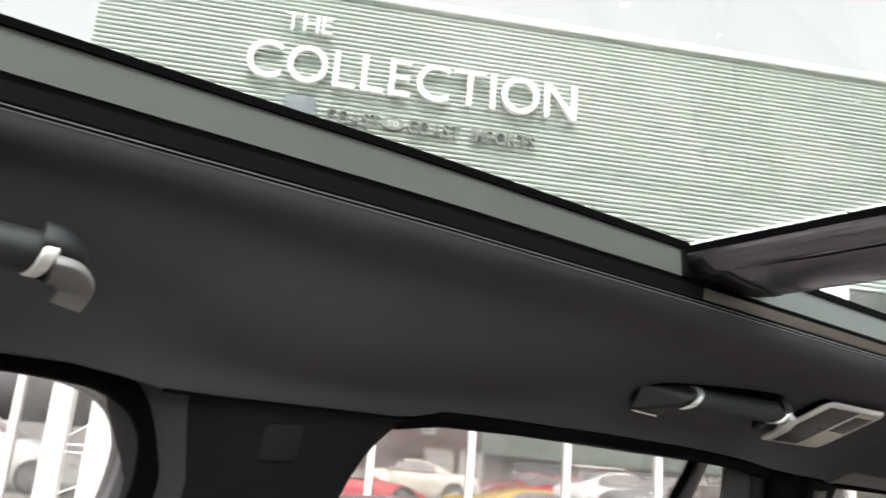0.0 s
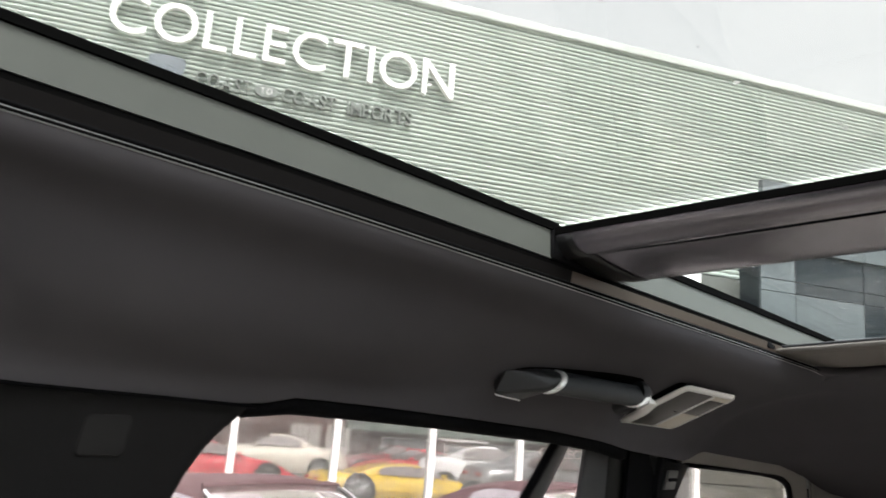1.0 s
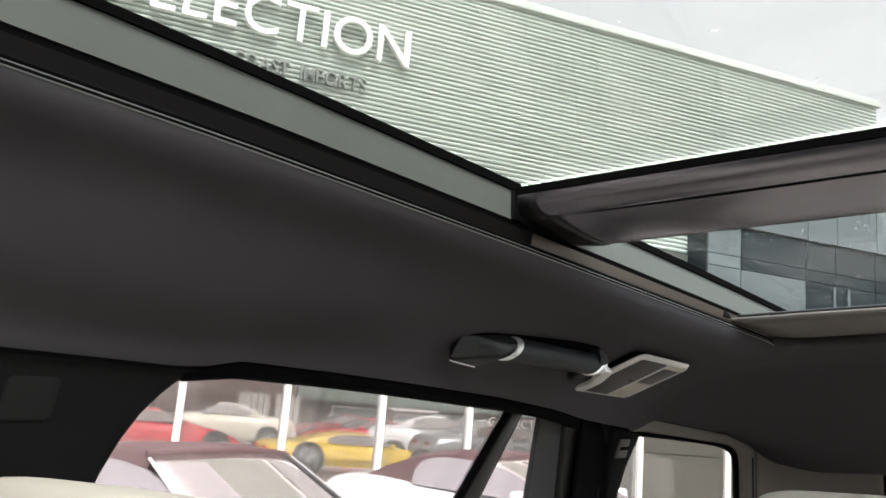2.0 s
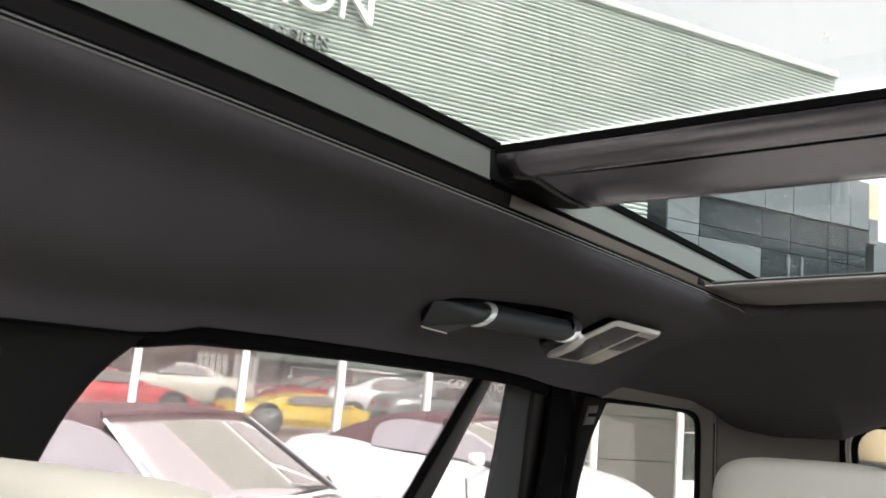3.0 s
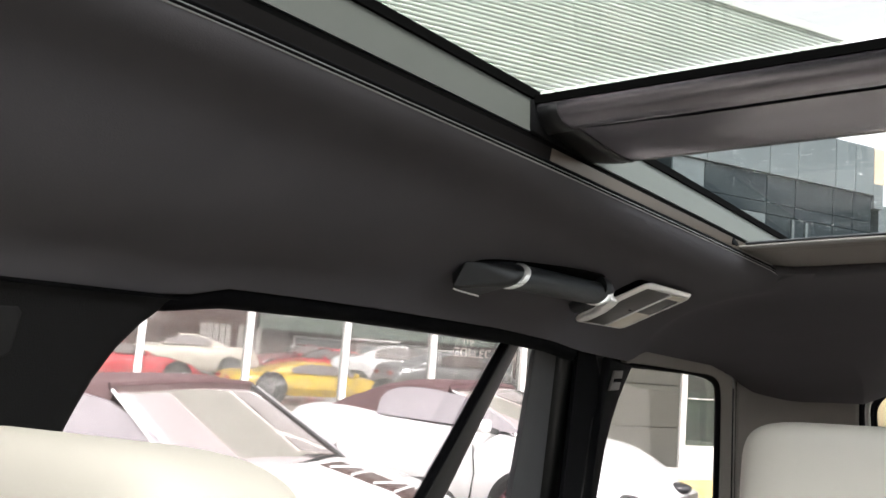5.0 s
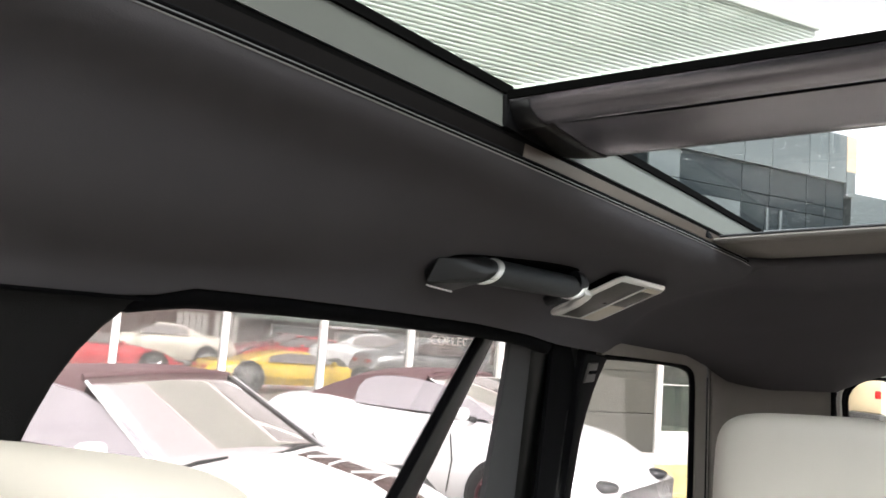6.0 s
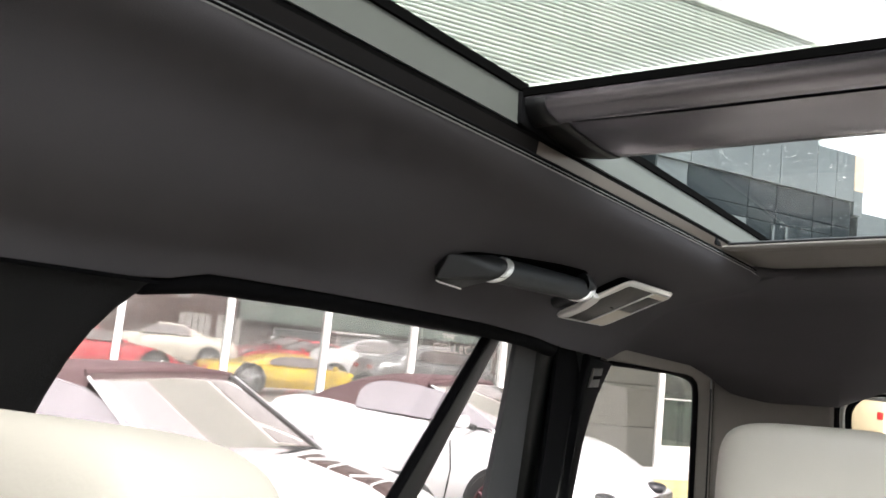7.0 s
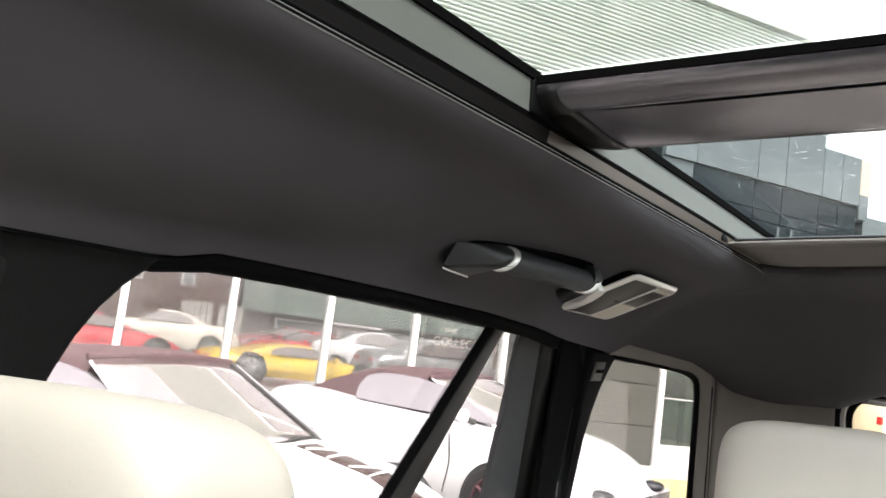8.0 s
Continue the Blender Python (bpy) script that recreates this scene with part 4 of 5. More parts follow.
def build_handle(x0, y0=0.556, slope=0.17, drop=(0.03, 0.018, 0.004), reach=1.0, shade_y=0.010, shade_w=0.0115, slant=0.0125, bracket_mat=CHROME):
    """Grab handle: round grip between two chrome rings, carried by two arms that reach back to the headliner."""
    h = thing("grab_handle", "folded black soft-touch grab handle with two chrome rings on the headliner", "grab handle", CAR @ Matrix.Translation((x0 - drop[0], -drop[1], -drop[2])), "grab handles")
    cy = lambda x: y0 - slope * (x - 0.07)
    cz = 1.643
    def srf(x, y, d):
        return (x, y, liner_z(x0 - drop[0] + x, y - drop[1]) + drop[2] - d)
    def hoop(x, r, n=28):
        """A slanting round section of the grip at x: its window side lies further forward."""
        return [(x - slant * (r / 0.0147) * (0.5 * math.cos(q) - 0.87 * math.sin(q)), cy(x) + r * math.cos(q), cz + r * math.sin(q)) for q in [2 * math.pi * k / n for k in range(n)]]
    # near-black sheet over the cloth: painted shade behind the grip
    if shade_w:
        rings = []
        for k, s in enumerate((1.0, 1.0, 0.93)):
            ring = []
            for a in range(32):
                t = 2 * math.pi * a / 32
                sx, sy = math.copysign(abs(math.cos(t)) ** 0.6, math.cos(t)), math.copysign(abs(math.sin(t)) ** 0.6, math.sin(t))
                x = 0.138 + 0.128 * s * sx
                ring.append(srf(x, cy(x) + shade_y + shade_w * s * sy, (-0.004, 0.001, 0.002)[k]))
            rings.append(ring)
        part("grip_shade", loft(bmesh.new(), rings), PRINT_SHADE_BLACK, h)
    part("grip", loft(bmesh.new(), [hoop(x, r) for x, r in ((0.068, 0.0138), (0.071, 0.0146), (0.075, 0.0149), (0.12, 0.0151), (0.18, 0.0151), (0.227, 0.0149), (0.232, 0.0146), (0.235, 0.0138))]), HANDLE_MAT, h)
    for x in (0.0650, 0.2385):
        part("ring", loft(bmesh.new(), [hoop(x - 0.005, 0.0146), hoop(x - 0.0035, 0.0159), hoop(x + 0.0035, 0.0159), hoop(x + 0.005, 0.0146)]), CHROME, h, "chrome ring")
    down = (0.0, -0.45, -0.9)
    lean = (slope - 0.03) * 0.2
    # fore arm: a faceted block from the ring to its flat foot on the cloth near the window
    tip = Vector((0.003 + lean * 0.4, cy(0.02) + 0.021, cz - 0.0115))
    bm = bmesh.new()
    pts = hoop(0.0615, 0.0144, 16) + hoop(0.050, 0.0150, 16)
    for dx, dy, dz in ((-0.030, -0.002, -0.0112), (0.021, -0.0035, -0.0134), (-0.024, -0.007, 0.006), (-0.020, -0.011, 0.018), (0.016, -0.022, 0.022), (-0.014, 0.010, 0.006), (0.022, 0.014, 0.004), (0.026, -0.008, -0.010)):
        pts.append(tip + Vector((dx, dy, dz)))
    vs = [bm.verts.new(p) for p in pts]
    hull = bmesh.ops.convex_hull(bm, input=vs)
    bmesh.ops.delete(bm, geom=list({g for g in hull["geom_interior"] + hull["geom_unused"] if isinstance(g, bmesh.types.BMVert)}), context="VERTS")
    bmesh.ops.dissolve_limit(bm, angle_limit=radians(12), verts=bm.verts, edges=bm.edges)
    bmesh.ops.bevel(bm, geom=[e for e in bm.edges if len(e.link_faces) == 2 and e.calc_face_angle() > radians(20)], offset=0.0022, segments=3, affect="EDGES", profile=0.5)
    part("end_block", bm, DIVIDER_MAT, h, "angular black end block")
    part("edge_strip", tube(bmesh.new(), [tip + Vector((-0.029, -0.0028, -0.0116)), tip + Vector((-0.024, -0.0040, -0.0126)), tip + Vector((0.020, -0.0040, -0.0138))], 0.0009, 6), CHROME, h, "thin bright edge")
    # rear arm: dark inner block with a satin strip that runs on from the ring
    path = smooth_row([(0.242, cy(0.242), cz), (0.252, cy(0.252), cz - 0.001), (0.260 + lean * 0.2, cy(0.266) + 0.014 * reach, cz - 0.005), (0.262 + lean * 0.6, cy(0.266) + 0.027 * reach, cz - 0.009), (0.260 + lean, cy(0.266) + (0.041 + 0.4 * lean) * reach, cz - 0.0175)], 4)
    n = len(path) - 1
    part("end_block", sweep(bmesh.new(), [p + Vector((-0.006, 0, 0.006)) for p in path], [(0.0150, 0.013 - 0.005 * i / n) for i in range(n + 1)], down, 20, 3.0), HANDLE_MAT, h)
    part("bracket", sweep(bmesh.new(), [p + Vector((0.003, -0.005, -0.0095)) for p in path], [(0.0115, 0.0050 - 0.002 * i / n) for i in range(n + 1)], down, 20, 6.0), bracket_mat, h, "satin chrome hinge bracket")
    return h


def flipped(bm):
    bmesh.ops.transform(bm, matrix=Matrix.Diagonal((1, 1, -1, 1)), verts=bm.verts)
    return bm


def build_lamp():
    """Reading lamp with chrome frame, smoked and cream lenses, on the slope of the headliner."""
    ex = Vector((1, -0.08, 0.01)).normalized()
    ey = Vector((-0.0155, -0.111, 0.0455)).normalized()
    ez = ex.cross(ey).normalized()
    ey = ez.cross(ex)
    m = Matrix((ex, ey, ez)).transposed().to_4x4()
    m.translation = Vector((0.660, 0.588, 1.6155))
    lamp = thing("reading_lamp", "slanted chrome-framed reading lamp with smoked and cream lenses", "ceiling lamp", CAR @ m)
    L, W = 0.164, 0.124
    def ring(a, b, r, n=5):
        out = []
        for cx, cy, q in ((b[0] - r, b[1] - r, 0), (a[0] + r, b[1] - r, 90), (a[0] + r, a[1] + r, 180), (b[0] - r, a[1] + r, 270)):
            out += [(cx + r * math.cos(radians(q + 90 * k / n)), cy + r * math.sin(radians(q + 90 * k / n))) for k in range(n + 1)]
        return out
    o, i = ring((0, 0), (L, W), 0.014), ring((0.012, 0.003), (L - 0.005, W - 0.009), 0.004)
    mid = ring((0.004, 0.001), (L - 0.002, W - 0.004), 0.012)
    rows = [[(x, y, 0.003) for x, y in o], [(x, y, 0.0012) for x, y in o], [(x, y, -0.0018) for x, y in mid], [(x, y, -0.0016) for x, y in i], [(x, y, 0.001) for x, y in i], [(x, y, 0.003) for x, y in i]]
    part("frame", flipped(loft(bmesh.new(), rows, caps=False)), CHROME, lamp, "chrome frame")
    skirt = ring((0.006, 0.006), (L - 0.006, W - 0.012), 0.010)
    part("housing", flipped(loft(bmesh.new(), [[(x, y, 0.030) for x, y in skirt], [(x, y, 0.0025) for x, y in skirt]])), RUBBER, lamp, "black housing")
    part("smoked_lens", flipped(box(bmesh.new(), (0.012, 0.003, -0.0015), (0.096, W - 0.010, 0.002), 0.0015)), LENS_SMOKE, lamp, "smoked grey lens")
    part("rib", flipped(box(bmesh.new(), (0.0965, 0.003, -0.003), (0.1005, W - 0.010, 0.002), 0.001)), CHROME, lamp, "thin chrome rib")
    part("cream_lens", flipped(box(bmesh.new(), (0.101, 0.003, -0.002), (L - 0.006, W * 0.42, 0.002), 0.0015)), LENS_CLEAR, lamp, "cream lens")
    part("smoked_lens", flipped(box(bmesh.new(), (0.101, W * 0.42 + 0.001, -0.0015), (L - 0.010, W - 0.022, 0.002), 0.0015)), LENS_SMOKE, lamp, "smoked grey lens")
    part("bezel", flipped(box(bmesh.new(), (0.101, W - 0.0215, -0.0018), (L - 0.006, W - 0.010, 0.002), 0.0012)), LENS_CLEAR, lamp)
    part("switch", flipped(box(bmesh.new(), (0.074, W * 0.44, -0.0022), (0.083, W * 0.44 + 0.002, 0.0), 0.0005)), RUBBER, lamp)
    return lamp


build_headliner()
build_roof()
build_spots()
build_sides()
build_cabin_ends()
build_lower_body()
build_seat("cream leather front seat with a rounded headrest", -0.150, 0.495, 1.4862, 0.136, 0.0834, "front seats", 0.0544)
build_seat("cream leather front seat with a rounded headrest", -0.150, -0.46, 1.4862, 0.136, 0.0834, "front seats", 0.0544)
build_seat("cream leather rear seat with a stitched headrest", 0.985, 0.286, 1.4845, 0.150, 0.095, "rear seats", 0.06)
build_seat("cream leather rear seat with a stitched headrest", 0.985, -0.33, 1.488, 0.130, 0.095, "rear seats", 0.06)
build_handle(0.352)
# front bracket in darker grey: the weaker light on it, put into colour
build_handle(-0.587, 0.556, 0.03, (0.03, 0.018, 0.010), 0.50, shade_w=0.0, slant=0.004, bracket_mat=PIPING)
build_lamp()

# ---- outside: ground ----
bm = bmesh.new()
bmesh.ops.create_grid(bm, x_segments=40, y_segments=40, size=900)
tagged(part("ground", bm, ASPHALT, smooth=False), "worn grey asphalt of the car lot", "ground", kind="structure")


# ---- outside: the showroom ----
def fpart(name, bm, mat, parent=None, label="", smooth=False):
    return part(name, bm, mat, parent, label, smooth, None if parent is not None else FAC)


def build_showroom():
    top, left, right = 7.42, -3.8, 11.25
    wall = thing("wall_front", "pale green ribbed metal upper front of a showroom", "facade", FAC, kind="structure")
    fpart("backing", box(bmesh.new(), (left, FRONT + 0.06, 4.20), (right, FRONT + 0.4, top)), GAP_DARK, wall)
    fpart("coping", box(bmesh.new(), (left - 0.05, FRONT - 0.05, top), (right + 0.05, FRONT + 0.45, top + 0.13), 0.02), COPING, wall, "pale green metal coping")
    pitch = 0.066
    z = 4.22
    prof = [(0.024, 0.0), (0.012, 0.001), (0.0035, 0.016), (0.0, 0.028), (0.0035, 0.040), (0.011, 0.0515), (0.024, 0.053)]
    bm = bmesh.new()
    loft(bm, [[(x, FRONT + a, b) for a, b in prof] for x in (left, right)])
    first = fpart("rib", bm, CLADDING, wall)
    first.location.z = z
    while z + pitch < top:
        z += pitch
        ob = new("rib", first.data)
        ob.parent = wall
        ob.location.z = z
    # side walls, roof and back of the hall
    fpart("side_wall", box(bmesh.new(), (right + 0.6, FRONT + 0.4, 0), (right + 0.9, FRONT + 8, 5.4)), SHOP_WALL, wall)
    fl = fpart("showroom_floor", box(bmesh.new(), (left, FRONT - 0.1, -0.2), (right + 0.9, FRONT + 16, 0.03)), SHOP_FLOOR)
    tagged(fl, "pale polished showroom floor", "floor", kind="structure")
    # glazed ground floor
    glz = thing("window_7", "tall showroom glazing with slim white mullions", "showroom window", FAC, kind="structure")
    xs = [-3.76, -2.1, -0.9, 0.3, 1.51, 2.72, 3.91, 5.27, 6.55]
    for x in xs:
        fpart("mullion", box(bmesh.new(), (x - 0.04, FRONT - 0.06, 0.05), (x + 0.04, FRONT + 0.08, 4.2), 0.006), MULLION, glz)
    for a, b in zip(xs, xs[1:]):
        p = fpart("pane", box(bmesh.new(), (a + 0.04, FRONT, 0.30), (b - 0.04, FRONT + 0.012, 4.1)), SHOP_GLASS, glz)
        p.visible_shadow = False
    fpart("sill", box(bmesh.new(), (left, FRONT - 0.08, 0.0), (6.55, FRONT + 0.1, 0.30), 0.01), MULLION, glz)
    fpart("transom", box(bmesh.new(), (left, FRONT - 0.06, 4.08), (6.6, FRONT + 0.08, 4.22), 0.01), MULLION, glz)
    cols = thing("braced_columns", "two white steel columns joined by thin white braces", "columns", FAC, kind="structure")
    for a, b in ((-3.32, -3.10), (-2.88, -2.59)):
        fpart("column", box(bmesh.new(), (a, FRONT - 0.34, 0.0), (b, FRONT - 0.12, 4.2), 0.012), MULLION, cols)
    for za, zb in ((1.37, 1.53), (1.285, 1.29), (1.205, 1.20), (0.75, 0.87), (1.95, 1.80), (2.3, 2.3), (0.42, 0.42)):
        fpart("brace", tube(bmesh.new(), [(-3.11, FRONT - 0.22, za), (-2.87, FRONT - 0.22, zb)], 0.011, 8), MULLION, cols)
    # grey panel wall, white post and side window
    gw = thing("wall_grey", "grey panel wall with fine horizontal joints", "wall", FAC, kind="structure")
    fpart("backing", box(bmesh.new(), (6.55, FRONT + 0.03, 0.0), (8.03, FRONT + 0.4, 4.2)), PANEL_BLUE, gw)
    zs = [0.03, 0.62, 1.24, 1.86, 2.48, 3.10, 3.72, 4.2]
    for a, b in zip(zs, zs[1:]):
        for xa, xb in ((6.56, 8.02),):
            fpart("panel", box(bmesh.new(), (xa, FRONT - 0.01, a + 0.006), (xb, FRONT + 0.04, b - 0.006), 0.003), PANEL_GREY, gw)
    post = fpart("white_post", box(bmesh.new(), (8.03, FRONT - 0.05, 0.0), (8.13, FRONT + 0.15, 4.2), 0.01), MULLION)
    tagged(post, "square white painted post beside the grey wall", "post", kind="structure")
    sw = thing("window_8", "greenish side window in a white frame", "window", FAC, kind="structure")
    fpart("window_frame", plate(bmesh.new(), [(8.13, 0.0), (11.85, 0.0), (11.85, 2.6), (8.13, 2.6)], [[(8.17, 0.36), (11.6, 0.36), (11.6, 2.45), (8.17, 2.45)]], lambda a, b, d: (a, FRONT + d, b), 0.1), MULLION, sw)
    fpart("pane", box(bmesh.new(), (8.15, FRONT + 0.04, 0.34), (11.65, FRONT + 0.05, 2.47)), SIDE_GLASS, sw).visible_shadow = False
    # white strip added for the chrome line of the car behind the pane
    fpart("chrome_line", box(bmesh.new(), (8.15, FRONT + 0.01, 1.06), (11.65, FRONT + 0.05, 1.074)), MULLION, sw)
    # dark panel block with a tan return, above the side window
    db = thing("wall_dark", "dark blue-grey panel block with a tan end face", "wall", FAC, kind="structure")
    y0 = FRONT - 0.5
    fpart("core", box(bmesh.new(), (7.3, y0 + 0.03, 2.62), (11.44, FRONT + 0.5, 5.40)), PANEL_BLUE, db)
    px = [7.28, 7.88, 9.12, 9.72, 10.55, 11.0, 11.44]
    for za, zb, mat in ((2.6, 3.98, PANEL_BLUE), (3.99, 4.16, PANEL_BLUE), (4.17, 4.61, PANEL_BLUE), (4.62, 5.43, PANEL_LIGHT)):
        for a, b in zip(px, px[1:]):
            pale = a < 7.5 or zb > 5 or (zb < 3.99 and b < 9.2)
            fpart("panel", box(bmesh.new(), (a + 0.006, y0 - (0.05 if zb > 5 else 0.0), za), (b - 0.006, y0 + 0.04, zb + (0.19 if zb > 5 and b < 10.6 else 0.0)), 0.003), PANEL_LIGHT if pale else mat, db)
    fpart("end_face", box(bmesh.new(), (11.445, y0 - 0.05, 4.82), (11.69, y0 + 0.3, 5.43), 0.004), TAN, db, "tan rendered end face")
    fpart("panel", box(bmesh.new(), (11.445, y0 - 0.05, 4.40), (11.66, y0 + 0.3, 4.815), 0.004), PANEL_LIGHT, db)
    for x in (9.66, 9.95):
        fpart("slim_post", box(bmesh.new(), (x - 0.025, y0 - 0.04, 2.6), (x + 0.025, y0 - 0.005, 3.95), 0.004), PANEL_LIGHT, db, "slim pale post")
    # lower wing carrying on past the block, its upper storey overhanging
    lw = thing("low_wing", "low dark panelled wing of the showroom", "building", FAC, kind="structure")
    fpart("ground_storey", box(bmesh.new(), (12.0, FRONT + 3.5, 0.0), (30.0, FRONT + 12, 2.62)), PANEL_BLUE, lw)
    fpart("upper_storey", box(bmesh.new(), (11.70, y0 + 0.06, 2.62), (30.0, FRONT + 12, 4.50)), PANEL_LIGHT, lw)
    # kerb and pavement
    kb = fpart("pavement", box(bmesh.new(), (left - 8, FRONT - 1.1, -0.1), (14, FRONT - 0.1, 0.06), 0.02), CONCRETE)
    tagged(kb, "pale concrete pavement along the showroom", "pavement", kind="structure")
    kb = fpart("kerb", box(bmesh.new(), (5.5, FRONT - 2.9, -0.1), (14, FRONT - 1.102, 0.05), 0.02), KERB_YELLOW)
    tagged(kb, "faded yellow painted kerb", "kerb", kind="structure")


def letters(parent, text, x0, x1, z, height, y, mat, depth, offset=0.0, flat=False):
    """Each letter of a word as a part, spread from x0 to x1 with its foot at z."""
    glyphs = []
    for ch in text:
        if ch == " ":
            glyphs.append((None, 0, 0))
            continue
        cu = bpy.data.curves.new("letter", "FONT")
        cu.body, cu.size, cu.extrude, cu.offset, cu.bevel_depth = ch, 1.0, depth / 2 / height, offset, 0.0
        cu.resolution_u = 4
        ob = bpy.data.objects.new("letter", cu)
        scene.collection.objects.link(ob)
        bpy.context.view_layer.update()
        me = bpy.data.meshes.new_from_object(ob.evaluated_get(bpy.context.evaluated_depsgraph_get()))
        bpy.data.objects.remove(ob)
        xs = [v.co.x for v in me.vertices]
        glyphs.append((me, min(xs), max(xs)))
    space, gap = 0.30, 0.11
    total = sum((b - a) if me else space for me, a, b in glyphs) + gap * (len(glyphs) - 1)
    sx = (x1 - x0) / total
    sz = height / 0.72
    x = x0
    for me, a, b in glyphs:
        if me is None:
            x += (space + gap) * sx
            continue
        me.transform(Matrix.Translation((x - a * sx, y, z)) @ Matrix.Rotation(radians(90), 4, "X") @ Matrix.Diagonal((sx, sz, height, 1)))
        me.materials.append(mat)
        ob = new("letter", me)
        ob.parent = parent
        x += (b - a + gap) * sx


def build_signs():
    sign = thing("wall_sign", "raised white capital letters on the ribbed showroom front", "sign", FAC)
    letters(sign, "THE", -1.42, -0.80, 6.78, 0.26, FRONT - 0.09, LETTER_WHITE, 0.06, 0.0)
    letters(sign, "COLLECTION", -1.84, 2.60, 6.06, 0.545, FRONT - 0.09, LETTER_WHITE, 0.07, 0.002)
    sub = thing("wall_sign", "small raised grey capital letters with an emblem under the white ones", "sign", FAC)
    letters(sub, "COAST", -0.74, -0.05, 5.58, 0.20, FRONT - 0.05, LETTER_GREY, 0.06, 0.012)
    letters(sub, "COAST", 0.33, 1.03, 5.58, 0.20, FRONT - 0.05, LETTER_GREY, 0.06, 0.012)
    letters(sub, "IMPORTS", 1.18, 2.06, 5.58, 0.20, FRONT - 0.05, LETTER_GREY, 0.06, 0.012)
    bm = bmesh.new()
    rings = [[(0.135 + 0.15 * math.cos(2 * math.pi * k / 28), FRONT + d, 5.68 + 0.085 * math.sin(2 * math.pi * k / 28)) for k in range(28)] for d in (-0.05, 0.0)]
    part("oval", loft(bm, rings), LETTER_GREY, sub, "grey oval plate")
    letters(sub, "TO", 0.06, 0.21, 5.635, 0.09, FRONT - 0.055, LETTER_WHITE, 0.012, 0.0)
    shape = [(-1.30, 5.86), (-1.22, 5.895), (-1.00, 5.895), (-0.90, 5.87), (-0.885, 5.78), (-0.90, 5.66), (-1.0, 5.58), (-1.15, 5.56), (-1.27, 5.62), (-1.31, 5.74)]
    part("emblem", plate(bmesh.new(), shape, [], lambda a, b, d: (a, FRONT - 0.06 + d, b), 0.06, 0.01), EMBLEM, sub, "blue-grey emblem plate")
    door_sign = thing("window_lettering", "small white lettering on the showroom glass", "lettering", FAC)
    letters(door_sign, "THE", 4.33, 4.52, 1.62, 0.06, FRONT - 0.004, LETTER_DIM, 0.003, 0.0)
    letters(door_sign, "COLLECTION", 4.20, 5.16, 1.43, 0.125, FRONT - 0.004, LETTER_DIM, 0.003, 0.0)


build_showroom()
build_signs()


# ---- parked cars ----
def wheel(parent, x, y, r, w, side, rim_mat):
    wh = part("wheel", tube(bmesh.new(), [(x, y - w / 2, r), (x, y - w / 2 + 0.02, r), (x, y + w / 2 - 0.02, r), (x, y + w / 2, r)], [r * 0.93, r, r, r * 0.93], 36), TYRE, parent)
    bm = bmesh.new()
    yo = y + side * (w / 2 + 0.004)
    tube(bm, [(x, yo - side * 0.02, r), (x, yo, r)], [r * 0.70, r * 0.68], 32)
    part("rim", bm, DARK_PLASTIC, wh)
    bm = bmesh.new()
    for k in range(10):
        a = 2 * math.pi * k / 10
        tube(bm, [(x + 0.05 * math.cos(a), yo + side * 0.012, r + 0.05 * math.sin(a)), (x + r * 0.68 * math.cos(a), yo + side * 0.006, r + r * 0.68 * math.sin(a))], [0.022, 0.014], 6)
    tube(bm, [(x, yo, r), (x, yo + side * 0.02, r)], 0.06, 16)
    ring = [(x + r * 0.68 * math.cos(2 * math.pi * k / 32), yo + side * 0.004, r + r * 0.68 * math.sin(2 * math.pi * k / 32)) for k in range(33)]
    tube(bm, ring, 0.014, 6, False)
    part("spokes", bm, rim_mat, wh)


